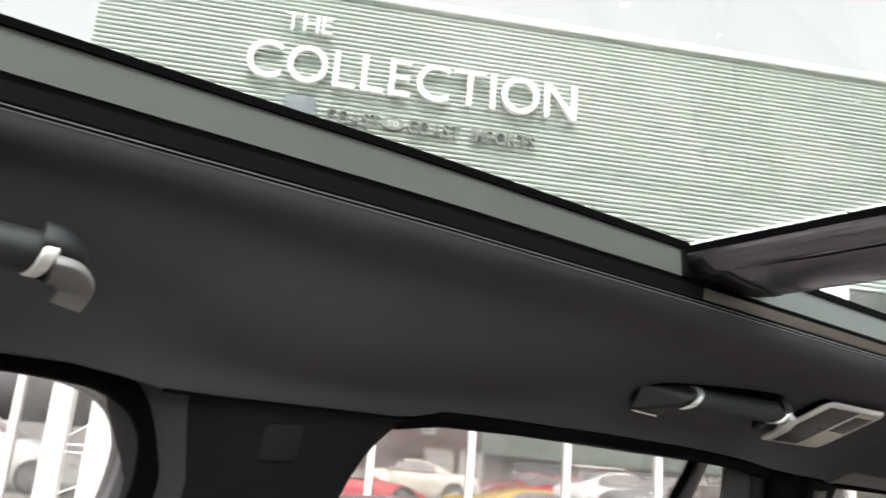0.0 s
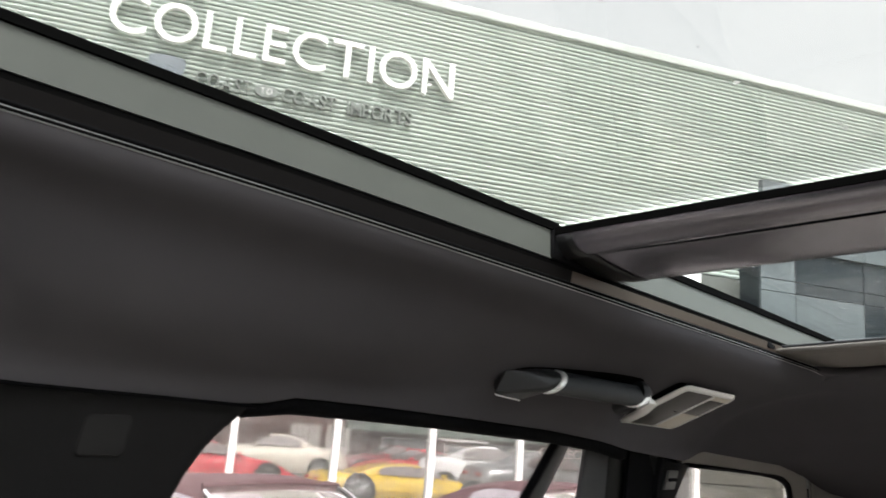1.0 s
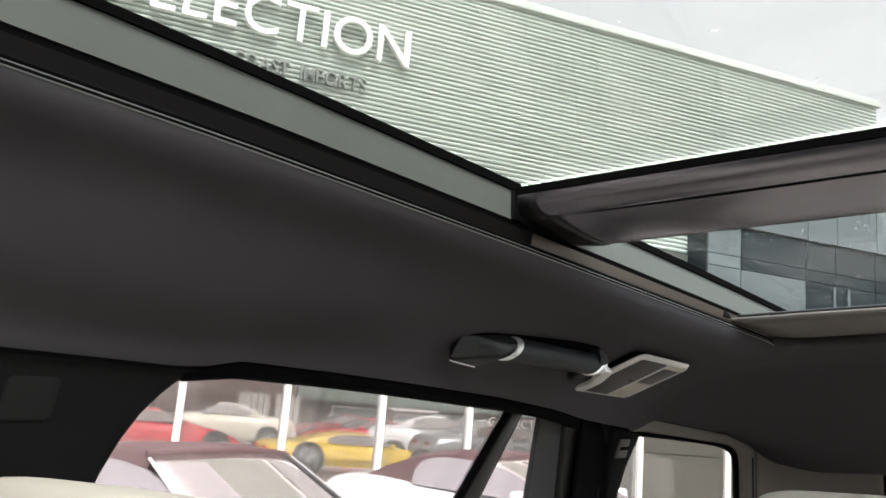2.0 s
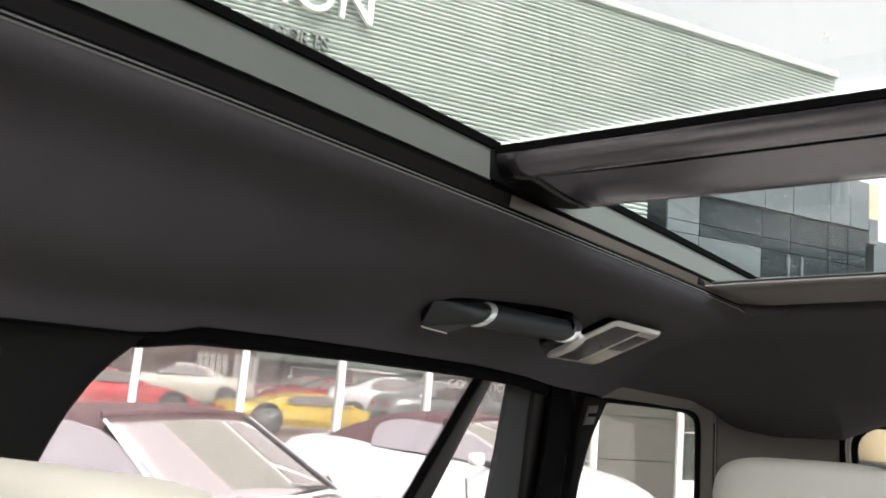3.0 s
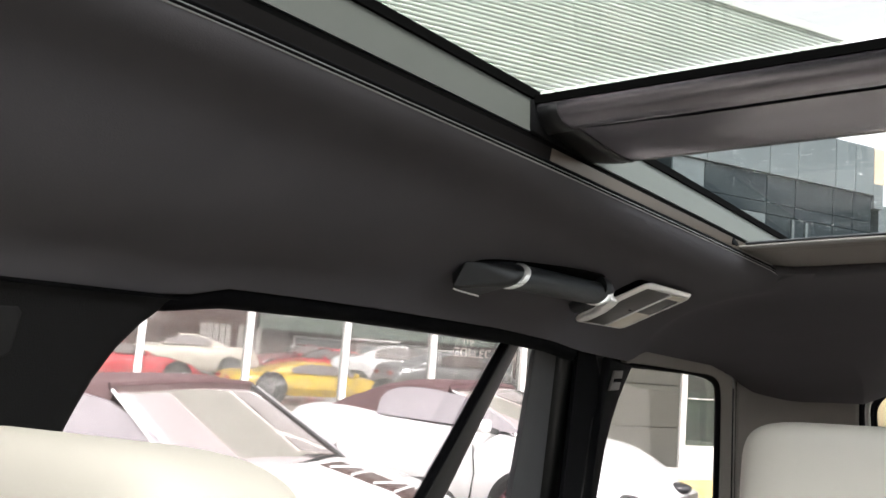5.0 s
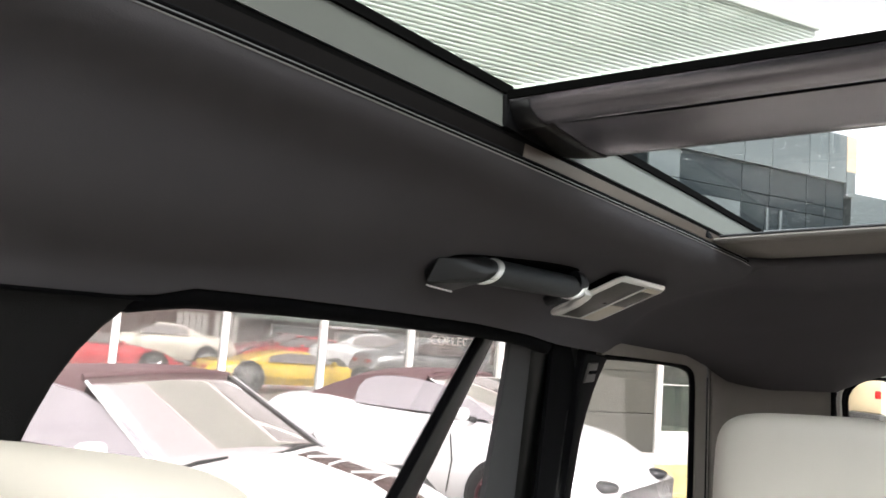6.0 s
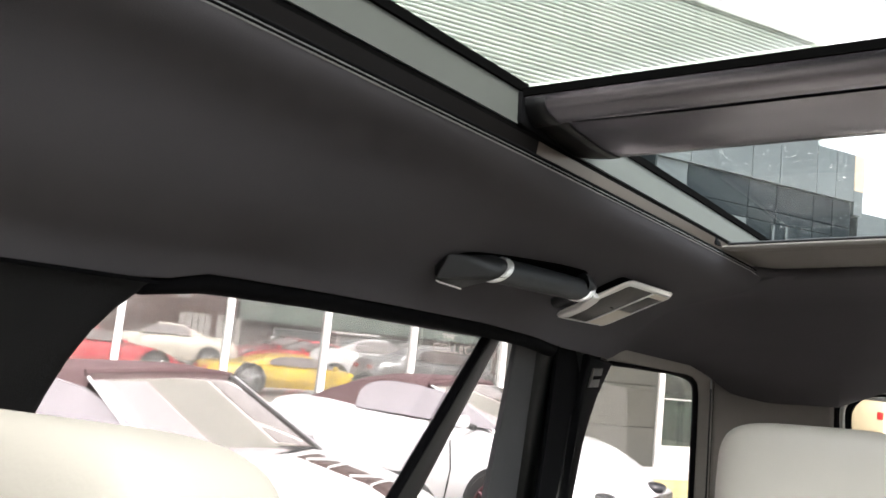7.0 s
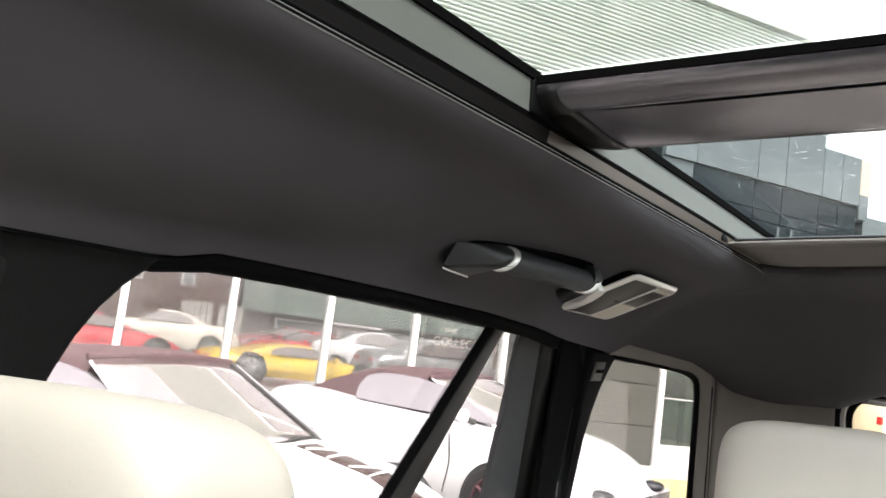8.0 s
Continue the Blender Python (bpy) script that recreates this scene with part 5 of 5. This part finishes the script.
def sports_car(label, pos, heading, paint, top_mat, H=1.0, axle=0.62, L=4.4, W=1.84, soft=True, rim=RIM_GREY, window=LILAC_WINDOW, base=0.0, group="", screen=(0.95, 0.15, 1.29, 0.03, 0.10, 0.03, 0.05, 0.68, 0.55)):
    """A low two-door car, x forward and y to its left; H scales its heights; screen: foot, head, head height, bow, sweep, edge sweep, edge drop and half widths of the windscreen."""
    car = thing("sports_car", label, "car", Matrix.Translation((*pos, base)) @ Matrix.Rotation(radians(heading), 4, "Z"), group)
    hl, hw = L / 2, W / 2
    deck = [(-1, 0.62), (-0.97, 0.86), (-0.86, 0.95), (-0.62, 0.97), (-0.42, 0.96), (0.36, 0.95), (0.50, 0.90), (0.70, 0.82), (0.84, 0.68), (0.92, 0.55), (0.97, 0.46), (1.0, 0.38)]
    width = [(-1, 0.80), (-0.95, 0.90), (-0.8, 0.98), (-0.55, 1.0), (-0.2, 0.965), (0.2, 0.965), (0.6, 0.995), (0.82, 0.96), (0.94, 0.84), (1.0, 0.66)]
    belt = [(-1, 0.60), (-0.9, 0.82), (-0.6, 0.90), (-0.3, 0.84), (0.4, 0.82), (0.62, 0.79), (0.84, 0.61), (0.93, 0.48), (1.0, 0.36)]
    rows = []
    for t in np.linspace(-1, 1, 41):
        zt, w, zb = lerp(deck, t) * H, lerp(width, t) * hw, lerp(belt, t) * H
        lo = 0.20 + 0.10 * max(0, abs(t) - 0.85) / 0.15
        half = [(0, zt), (0.35 * w, zt - 0.004), (0.62 * w, zt - 0.014), (0.80 * w, (zt + zb) / 2 + 0.012), (0.91 * w, zb), (0.975 * w, zb - 0.10), (1.0 * w, 0.50 * H), (0.985 * w, 0.38), (0.95 * w, 0.27), (0.90 * w, lo)]
        rows.append([(t * hl, y, z) for y, z in half] + [(t * hl, 0, lo)] + [(t * hl, -y, z) for y, z in half[::-1][:-1]])
    part("body", loft(bmesh.new(), rows), paint, car)
    wr = 0.305 if rim is RIM_DARK else 0.335
    for x in (axle * hl, -0.60 * hl):
        for s in (1, -1):
            yy = s * (lerp(width, x / hl) * hw - 0.10)
            bm = bmesh.new()
            tube(bm, [(x, s * lerp(width, x / hl) * hw - s * 0.26, wr), (x, s * lerp(width, x / hl) * hw + s * 0.004, wr)], wr * 1.08, 32)
            part("wheel_arch", bm, DARK_PLASTIC, car)
            wheel(car, x, yy, wr, 0.23, s, rim)
    # cabin: windscreen, roof or soft top, side windows
    zb = 0.93 * H
    base_f, head_f, head_z, bow, sweep_2, sweep_4, drop, foot_w, head_w = screen
    base_b = -1.38
    zt = head_z * H
    def ring_at(x, z, wb, wt):
        return [(x, wb, zb - 0.02), (x, wb + (wt - wb) * 0.7, zb + (z - zb) * 0.62), (x, wt, z - 0.055 * (z - zb) / 0.36), (x, wt * 0.86, z - 0.012), (x, wt * 0.45, z), (x, 0, z + 0.004),
                (x, -wt * 0.45, z), (x, -wt * 0.86, z - 0.012), (x, -wt, z - 0.055 * (z - zb) / 0.36), (x, -wb - (wt - wb) * 0.7, zb + (z - zb) * 0.62), (x, -wb, zb - 0.02)]
    rows = []
    for x in np.linspace(head_f, base_b, 16):
        t = (head_f - x) / (head_f - base_b)
        z = zb + (zt - zb) * lerp([(0, 1.0), (0.2, 1.03), (0.4, 0.97), (0.6, 0.78), (0.8, 0.45), (1, 0.02)], t)
        wt = lerp([(0, 0.555), (0.5, 0.54), (1, 0.56)], t)
        row = ring_at(x, z, lerp([(0, 0.70), (1, 0.60)], t) * 0.98, wt)
        # the front edge follows the sweep of the windscreen
        rows.append([(px - (1 - t) ** 3 * (sweep_2 + sweep_4) * min(1.0, abs(py / wt)) ** 2, py, pz) for px, py, pz in row] if soft else row)
    part("soft_top" if soft else "roof", loft(bmesh.new(), rows), top_mat, car, "maroon cloth soft top" if soft else "")
    # windscreen between the pillars
    def scr(a, b, d):
        x, hwid = base_f + (head_f - base_f) * b, foot_w + (head_w - foot_w) * b
        return (x + d - sweep_2 * a * a - sweep_4 * a ** 4, a * hwid, zb - 0.01 + (zt - zb) * b + bow * math.sin(math.pi * b) - drop * a * a)
    rows = [[scr(a, b, 0.0) for a in np.linspace(-1, 1, 13)] for b in np.linspace(0, 1, 9)]
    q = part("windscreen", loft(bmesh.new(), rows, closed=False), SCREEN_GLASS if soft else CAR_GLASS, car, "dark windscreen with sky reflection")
    q.modifiers.new("thickness", "SOLIDIFY").thickness = 0.008
    for s in (1, -1):
        part("pillar", tube(bmesh.new(), [scr(s * 1.0, b, 0.0) for b in np.linspace(-0.05, 0.95, 8)], (0.010 if s < 0 else 0.022) if soft else 0.015, 8), RIM_GREY if soft and s > 0 else paint, car)
        if s > 0 or not soft:
            part("pillar_seal", tube(bmesh.new(), [scr(s * 0.945, b, 0.012) for b in np.linspace(-0.02, 1.0, 8)], 0.012 if soft else 0.007, 6), DARK_PLASTIC, car)
    part("header", tube(bmesh.new(), [scr(a, 1.0, 0.0) for a in np.linspace(-1, 1, 11)], 0.022, 8), top_mat if soft else paint, car)
    part("cowl", tube(bmesh.new(), [scr(a, -0.03, 0.03) for a in np.linspace(-1, 1, 11)], 0.022, 8), paint, car)
    for a0, a1 in ((-0.98, -0.42), (0.15, 0.85)):
        part("wiper", tube(bmesh.new(), [scr(a0, 0.0, 0.04), scr((a0 + a1) / 2, 0.045, 0.03), scr(a1, 0.05, 0.03)], [0.016, 0.012, 0.006], 6), DARK_PLASTIC, car, "black wiper")
    for s in (1, -1):
        # side window: a rounded pane lying on the cabin's flank
        pts = []
        for x, f in (((0.86, 0.0), (0.60, 0.34), (0.40, 0.56), (0.18, 0.70), (-0.08, 0.77), (-0.32, 0.78), (-0.50, 0.73), (-0.62, 0.60), (-0.67, 0.38), (-0.66, 0.0)) if soft else ((0.72, 0.06), (0.40, 0.52), (0.20, 0.80), (-0.05, 0.86), (-0.35, 0.84), (-0.62, 0.72), (-0.80, 0.48), (-0.86, 0.20), (-0.80, 0.06))):
            z = zb + (zt - zb) * f
            wy = 0.70 - 0.14 * f + 0.012
            pts.append((x, s * wy, z))
        bm = bmesh.new()
        a = [bm.verts.new(p) for p in pts]
        b = [bm.verts.new((x, y - s * 0.03, z)) for x, y, z in pts]
        bm.faces.new(a), bm.faces.new(b[::-1])
        for i in range(len(a)):
            j = (i + 1) % len(a)
            bm.faces.new((a[i], a[j], b[j], b[i]))
        part("side_window", bm, window, car, "pale hazed side window", smooth=False)
        mir = part("mirror", cushion(bmesh.new(), (0.62, s * 0.90, zb + 0.04), (0.05, 0.085, 0.055), 3, 16, 10), paint, car)
        part("mirror_foot", tube(bmesh.new(), [(0.64, s * 0.72, zb - 0.01), (0.62, s * 0.86, zb + 0.02)], 0.025, 8), DARK_PLASTIC, mir)
        lamp = part("headlamp", cushion(bmesh.new(), (0.895 * hl, s * 0.60 * hw, 0.515 * H), (0.15, 0.13, 0.048), 2.6, 18, 10), LAMP_CLEAR, car, "dark headlamp")
        for q in (-0.035, 0.035):
            part("projector", cushion(bmesh.new(), (0.895 * hl + 0.11, s * (0.60 * hw + q), 0.527 * H), (0.022, 0.022, 0.020), 2.2, 12, 8), RIM_GREY, lamp, "bright projector")
        part("tail_lamp", cushion(bmesh.new(), (-0.985 * hl, s * 0.45 * hw, 0.70 * H), (0.05, 0.16, 0.05), 3, 16, 8), LAMP_RED, car, "red tail lamp")
        part("door_gap", tube(bmesh.new(), [(0.52, s * hw * 0.968, 0.30), (0.56, s * hw * 0.975, 0.55), (0.50, s * hw * 0.93, 0.80 * H)], 0.006, 5), DARK_PLASTIC, car)
    # dark sheet and white lines: reflections on the bonnet, put in as colour
    if soft and H < 0.9:
        for y0, y1 in ((0.22, 0.70),):
            rows = [[(x, y0 + (y1 - y0) * k / 4, lerp(deck, x / hl) * H + 0.002 - 0.03 * ((y0 + (y1 - y0) * k / 4) / 0.6) ** 4) for k in range(5)] for x in np.linspace(1.02, 1.80, 10)]
            q = part("hood_reflection", loft(bmesh.new(), rows, closed=False), HOOD_DARK, car, "dark brown sheet for the bonnet reflection")
            q.modifiers.new("thickness", "SOLIDIFY").thickness = 0.012
            for x, dx in ((1.12, 0.10), (1.27, -0.06), (1.42, 0.12), (1.56, -0.05), (1.69, 0.07)):
                row = [(x + dx * k / 4, y0 + (y1 - y0) * k / 4, lerp(deck, (x + dx * k / 4) / hl) * H + 0.007 - 0.03 * ((y0 + (y1 - y0) * k / 4) / 0.6) ** 4) for k in range(5)]
                part("reflected_line", tube(bmesh.new(), row, 0.009, 6), WHITE_PAINT, q, "thin white line for a reflection")
    part("grille", box(bmesh.new(), (0.955 * hl, -0.5, 0.26), (1.0 * hl, 0.5, 0.44), 0.02), DARK_PLASTIC, car)
    return car


def pickup(pos, heading):
    car = thing("pickup_truck", "tan and white lifted off-road truck with black bumper and chunky tyres", "car", Matrix.Translation((*pos, 0)) @ Matrix.Rotation(radians(heading), 4, "Z"))
    part("body", box(bmesh.new(), (-2.2, -0.90, 0.72), (2.2, 0.90, 1.32), 0.05), WHITE_PAINT, car)
    part("tailgate", box(bmesh.new(), (-2.26, -0.86, 0.76), (-2.19, 0.86, 1.34), 0.02), TAN_PAINT, car, "tan tailgate")
    part("handle", box(bmesh.new(), (-2.29, 0.42, 1.16), (-2.25, 0.62, 1.22), 0.01), DARK_PLASTIC, car)
    part("bed_cover", box(bmesh.new(), (-2.0, -0.84, 1.30), (-0.28, 0.84, 1.40), 0.02), DARK_PLASTIC, car, "black bed cover")
    part("cab", box(bmesh.new(), (-0.3, -0.84, 1.30), (1.4, 0.84, 1.95), 0.10), WHITE_PAINT, car)
    part("rear_window", box(bmesh.new(), (-0.33, -0.68, 1.42), (-0.28, 0.68, 1.85), 0.02), CAR_GLASS, car)
    for s in (1, -1):
        part("side_window", box(bmesh.new(), (-0.1, s * 0.845 - 0.01, 1.42), (1.2, s * 0.845 + 0.01, 1.84), 0.008), CAR_GLASS, car)
        part("tail_lamp", box(bmesh.new(), (-2.285, s * 0.80 - 0.05, 1.02), (-2.18, s * 0.80 + 0.06, 1.16), 0.015), LAMP_RED, car, "square red tail lamp")
        for x in (-1.35, 1.45):
            wheel(car, x, s * 0.86, 0.42, 0.30, s, RIM_DARK)
            arch = [(x + 0.52 * math.cos(a), s * 0.92, 0.45 + 0.50 * math.sin(a)) for a in np.linspace(0.1, math.pi - 0.1, 14)]
            part("fender_flare", tube(bmesh.new(), arch, 0.06, 8), DARK_PLASTIC, car, "black fender flare")
    part("bumper", box(bmesh.new(), (-2.42, -0.92, 0.52), (-2.2, 0.92, 0.74), 0.03), DARK_PLASTIC, car, "black rear bumper")
    part("chassis", box(bmesh.new(), (-2.1, -0.5, 0.42), (2.1, 0.5, 0.72), 0.02), DARK_PLASTIC, car)
    return car


sports_car("white convertible with a maroon cloth top parked beside the car", (3.03, 4.32), -84, WHITE_PAINT, SOFT_TOP, 0.87, group="white convertibles", screen=(0.98, 0.26, 1.39, 0.0, 0.07, 0.02, 0.03, 0.72, 0.60))
sports_car("white convertible with a maroon top and dark wheels", (6.36, 3.97), -93, WHITE_PAINT, SOFT_TOP, 0.954, 0.55, L=3.76, rim=RIM_DARK, group="white convertibles")
sports_car("low yellow sports car inside the showroom", (14.2, 12.85), -29, YELLOW_PAINT, YELLOW_PAINT, 0.72, soft=False, window=CAR_GLASS, base=0.03)
sports_car("cream white coupe parked behind the showroom", (17.2, 21.2), 147, CREAM_PAINT, CREAM_PAINT, 1.02, L=4.7, soft=False, window=CAR_GLASS, base=0.03)
sports_car("low red sports car inside the showroom", (11.55, 16.95), -20, RED_PAINT, RED_PAINT, 0.86, soft=False, window=CAR_GLASS, base=0.03)
sports_car("maroon coupe behind the cream one", (22.3, 20.6), 150, MAROON_PAINT, MAROON_PAINT, 0.95, soft=False, window=CAR_GLASS, base=0.03)
pickup((18.6, 0.66), -28)
w = FAC @ Vector((10.6, FRONT + 2.6, 0))
sports_car("dark green saloon behind the side window of the showroom", (w.x, w.y), 150 - 33.2, DARK_GREEN_PAINT, DARK_GREEN_PAINT, 1.1, soft=False, window=CAR_GLASS, base=0.03)
# cars of the back lot, seen through both glass fronts
for label, x, y, turn, paint, tall in (("silver saloon in the back lot", 12.6, 27.0, 12, RIM_GREY, 1.08), ("white hatchback in the back lot", 8.9, 23.5, -20, WHITE_PAINT, 1.15),
                                       ("red coupe in the back lot", 7.2, 25.6, 190, RED_PAINT, 0.95), ("dark saloon in the back lot", 10.6, 24.5, 30, CAR_GLASS, 1.1),
                                       ("silver hatchback in the back lot", 9.4, 20.8, 5, RIM_GREY, 1.1),
                                       ("white tall hatchback in the back lot", -7.6, 19.6, 4, WHITE_PAINT, 1.2)):
    w = FAC @ Vector((x, y, 0))
    sports_car(label, (w.x, w.y), turn - 33.2, paint, paint, tall, soft=False, window=CAR_GLASS, group="cars of the back lot")


# ---- buildings seen beyond the showroom's glass ----
def far_house(label, x0, x1, y, h, wall_mat, roof_mat, pitch, wins):
    hs = thing("house", label, "house", FAC)
    fpart("wall", box(bmesh.new(), (x0, y, 0), (x1, y + 6, h)), wall_mat, hs)
    fpart("roof", loft(bmesh.new(), [[(x, y - 0.3, h), (x, y + 3, h + pitch), (x, y + 6.3, h)] for x in (x0 - 0.3, x1 + 0.3)]), roof_mat, hs)
    for a, b, za, zb in wins:
        w = fpart("window", box(bmesh.new(), (a, y - 0.06, za), (b, y + 0.02, zb), 0.02), MULLION, hs)
        fpart("pane", box(bmesh.new(), (a + 0.07, y - 0.09, za + 0.07), (b - 0.07, y - 0.05, zb - 0.07)), WINDOW_FAR, w)
    return hs


far_house("brown shingled house with a white window", 1.0, 6.0, FRONT + 22, 4.2, BRICK_FAR, BRICK_FAR, 2.2, [(3.75, 4.25, 2.3, 3.05), (1.9, 2.4, 2.3, 3.05)])
far_house("pale rendered house with dark windows", -8.0, 0.5, FRONT + 23, 4.0, SHOP_WALL, PANEL_GREY, 1.8, [(-6.5, -5.0, 1.2, 2.8), (-3.5, -2.0, 1.2, 2.8), (-1.2, -0.2, 1.2, 2.8)])
shop = far_house("long brick building with a deep green fascia", 6.6, 22.0, FRONT + 24, 4.0, BRICK_FAR, PANEL_GREY, 1.6, [(8.0, 10.5, 0.5, 1.55), (12.0, 14.5, 0.5, 1.55), (16.0, 18.5, 0.5, 1.55)])
# white boarded garage doors along the brown house, and a trailer in front of the brick building
garage = thing("garage_door", "row of pale boarded garage doors on the brown house", "garage door", FAC)
for k in range(9):
    x = 3.9 + 0.235 * k + (0.22 if k > 4 else 0.0)
    fpart("board", box(bmesh.new(), (x, FRONT + 21.85, 0.0), (x + 0.205, FRONT + 21.985, 1.75 + 0.04 * (k % 2)), 0.01), SHOP_WALL, garage)
trailer = thing("box_trailer", "small white box trailer parked in the back lot", "trailer", FAC @ Matrix.Translation((7.6, 30.2, 0)) @ Matrix.Rotation(radians(-12), 4, "Z"))
part("cargo_box", box(bmesh.new(), (-0.55, -0.6, 0.42), (0.45, 0.6, 1.20), 0.04), WHITE_PAINT, trailer, "white cargo box")
part("chassis", box(bmesh.new(), (-0.60, -0.5, 0.34), (0.50, 0.5, 0.415), 0.01), DARK_PLASTIC, trailer)
part("drawbar", tube(bmesh.new(), [(0.45, 0.0, 0.38), (1.3, 0.0, 0.36), (1.35, 0.0, 0.0)], 0.035, 8), DARK_PLASTIC, trailer)
for side in (1, -1):
    wheel(trailer, -0.1, side * 0.70, 0.28, 0.16, side, RIM_GREY)
for label, x, tall in (("low white kiosk beside the brick building", 10.2, 1.55), ("grey steel cabinet beside the brick building", 13.4, 1.35)):
    kiosk = thing("kiosk", label, "kiosk", FAC @ Matrix.Translation((x, FRONT + 20.4, 0)))
    part("body", box(bmesh.new(), (-0.8, -0.5, 0.0), (0.8, 0.5, tall), 0.03), SHOP_WALL if x < 12 else PANEL_GREY, kiosk)
    part("roof", box(bmesh.new(), (-0.95, -0.65, tall), (0.95, 0.65, tall + 0.10), 0.02), MULLION, kiosk, "flat white roof")
    part("shutter", box(bmesh.new(), (-0.6, -0.53, 0.75), (0.6, -0.495, tall - 0.2), 0.008), WINDOW_FAR, kiosk, "dark shutter")
fpart("fascia", box(bmesh.new(), (6.4, FRONT + 23.4, 1.72), (22.2, FRONT + 23.99, 3.3), 0.03), GREEN_FAR, shop, "deep green fascia board")
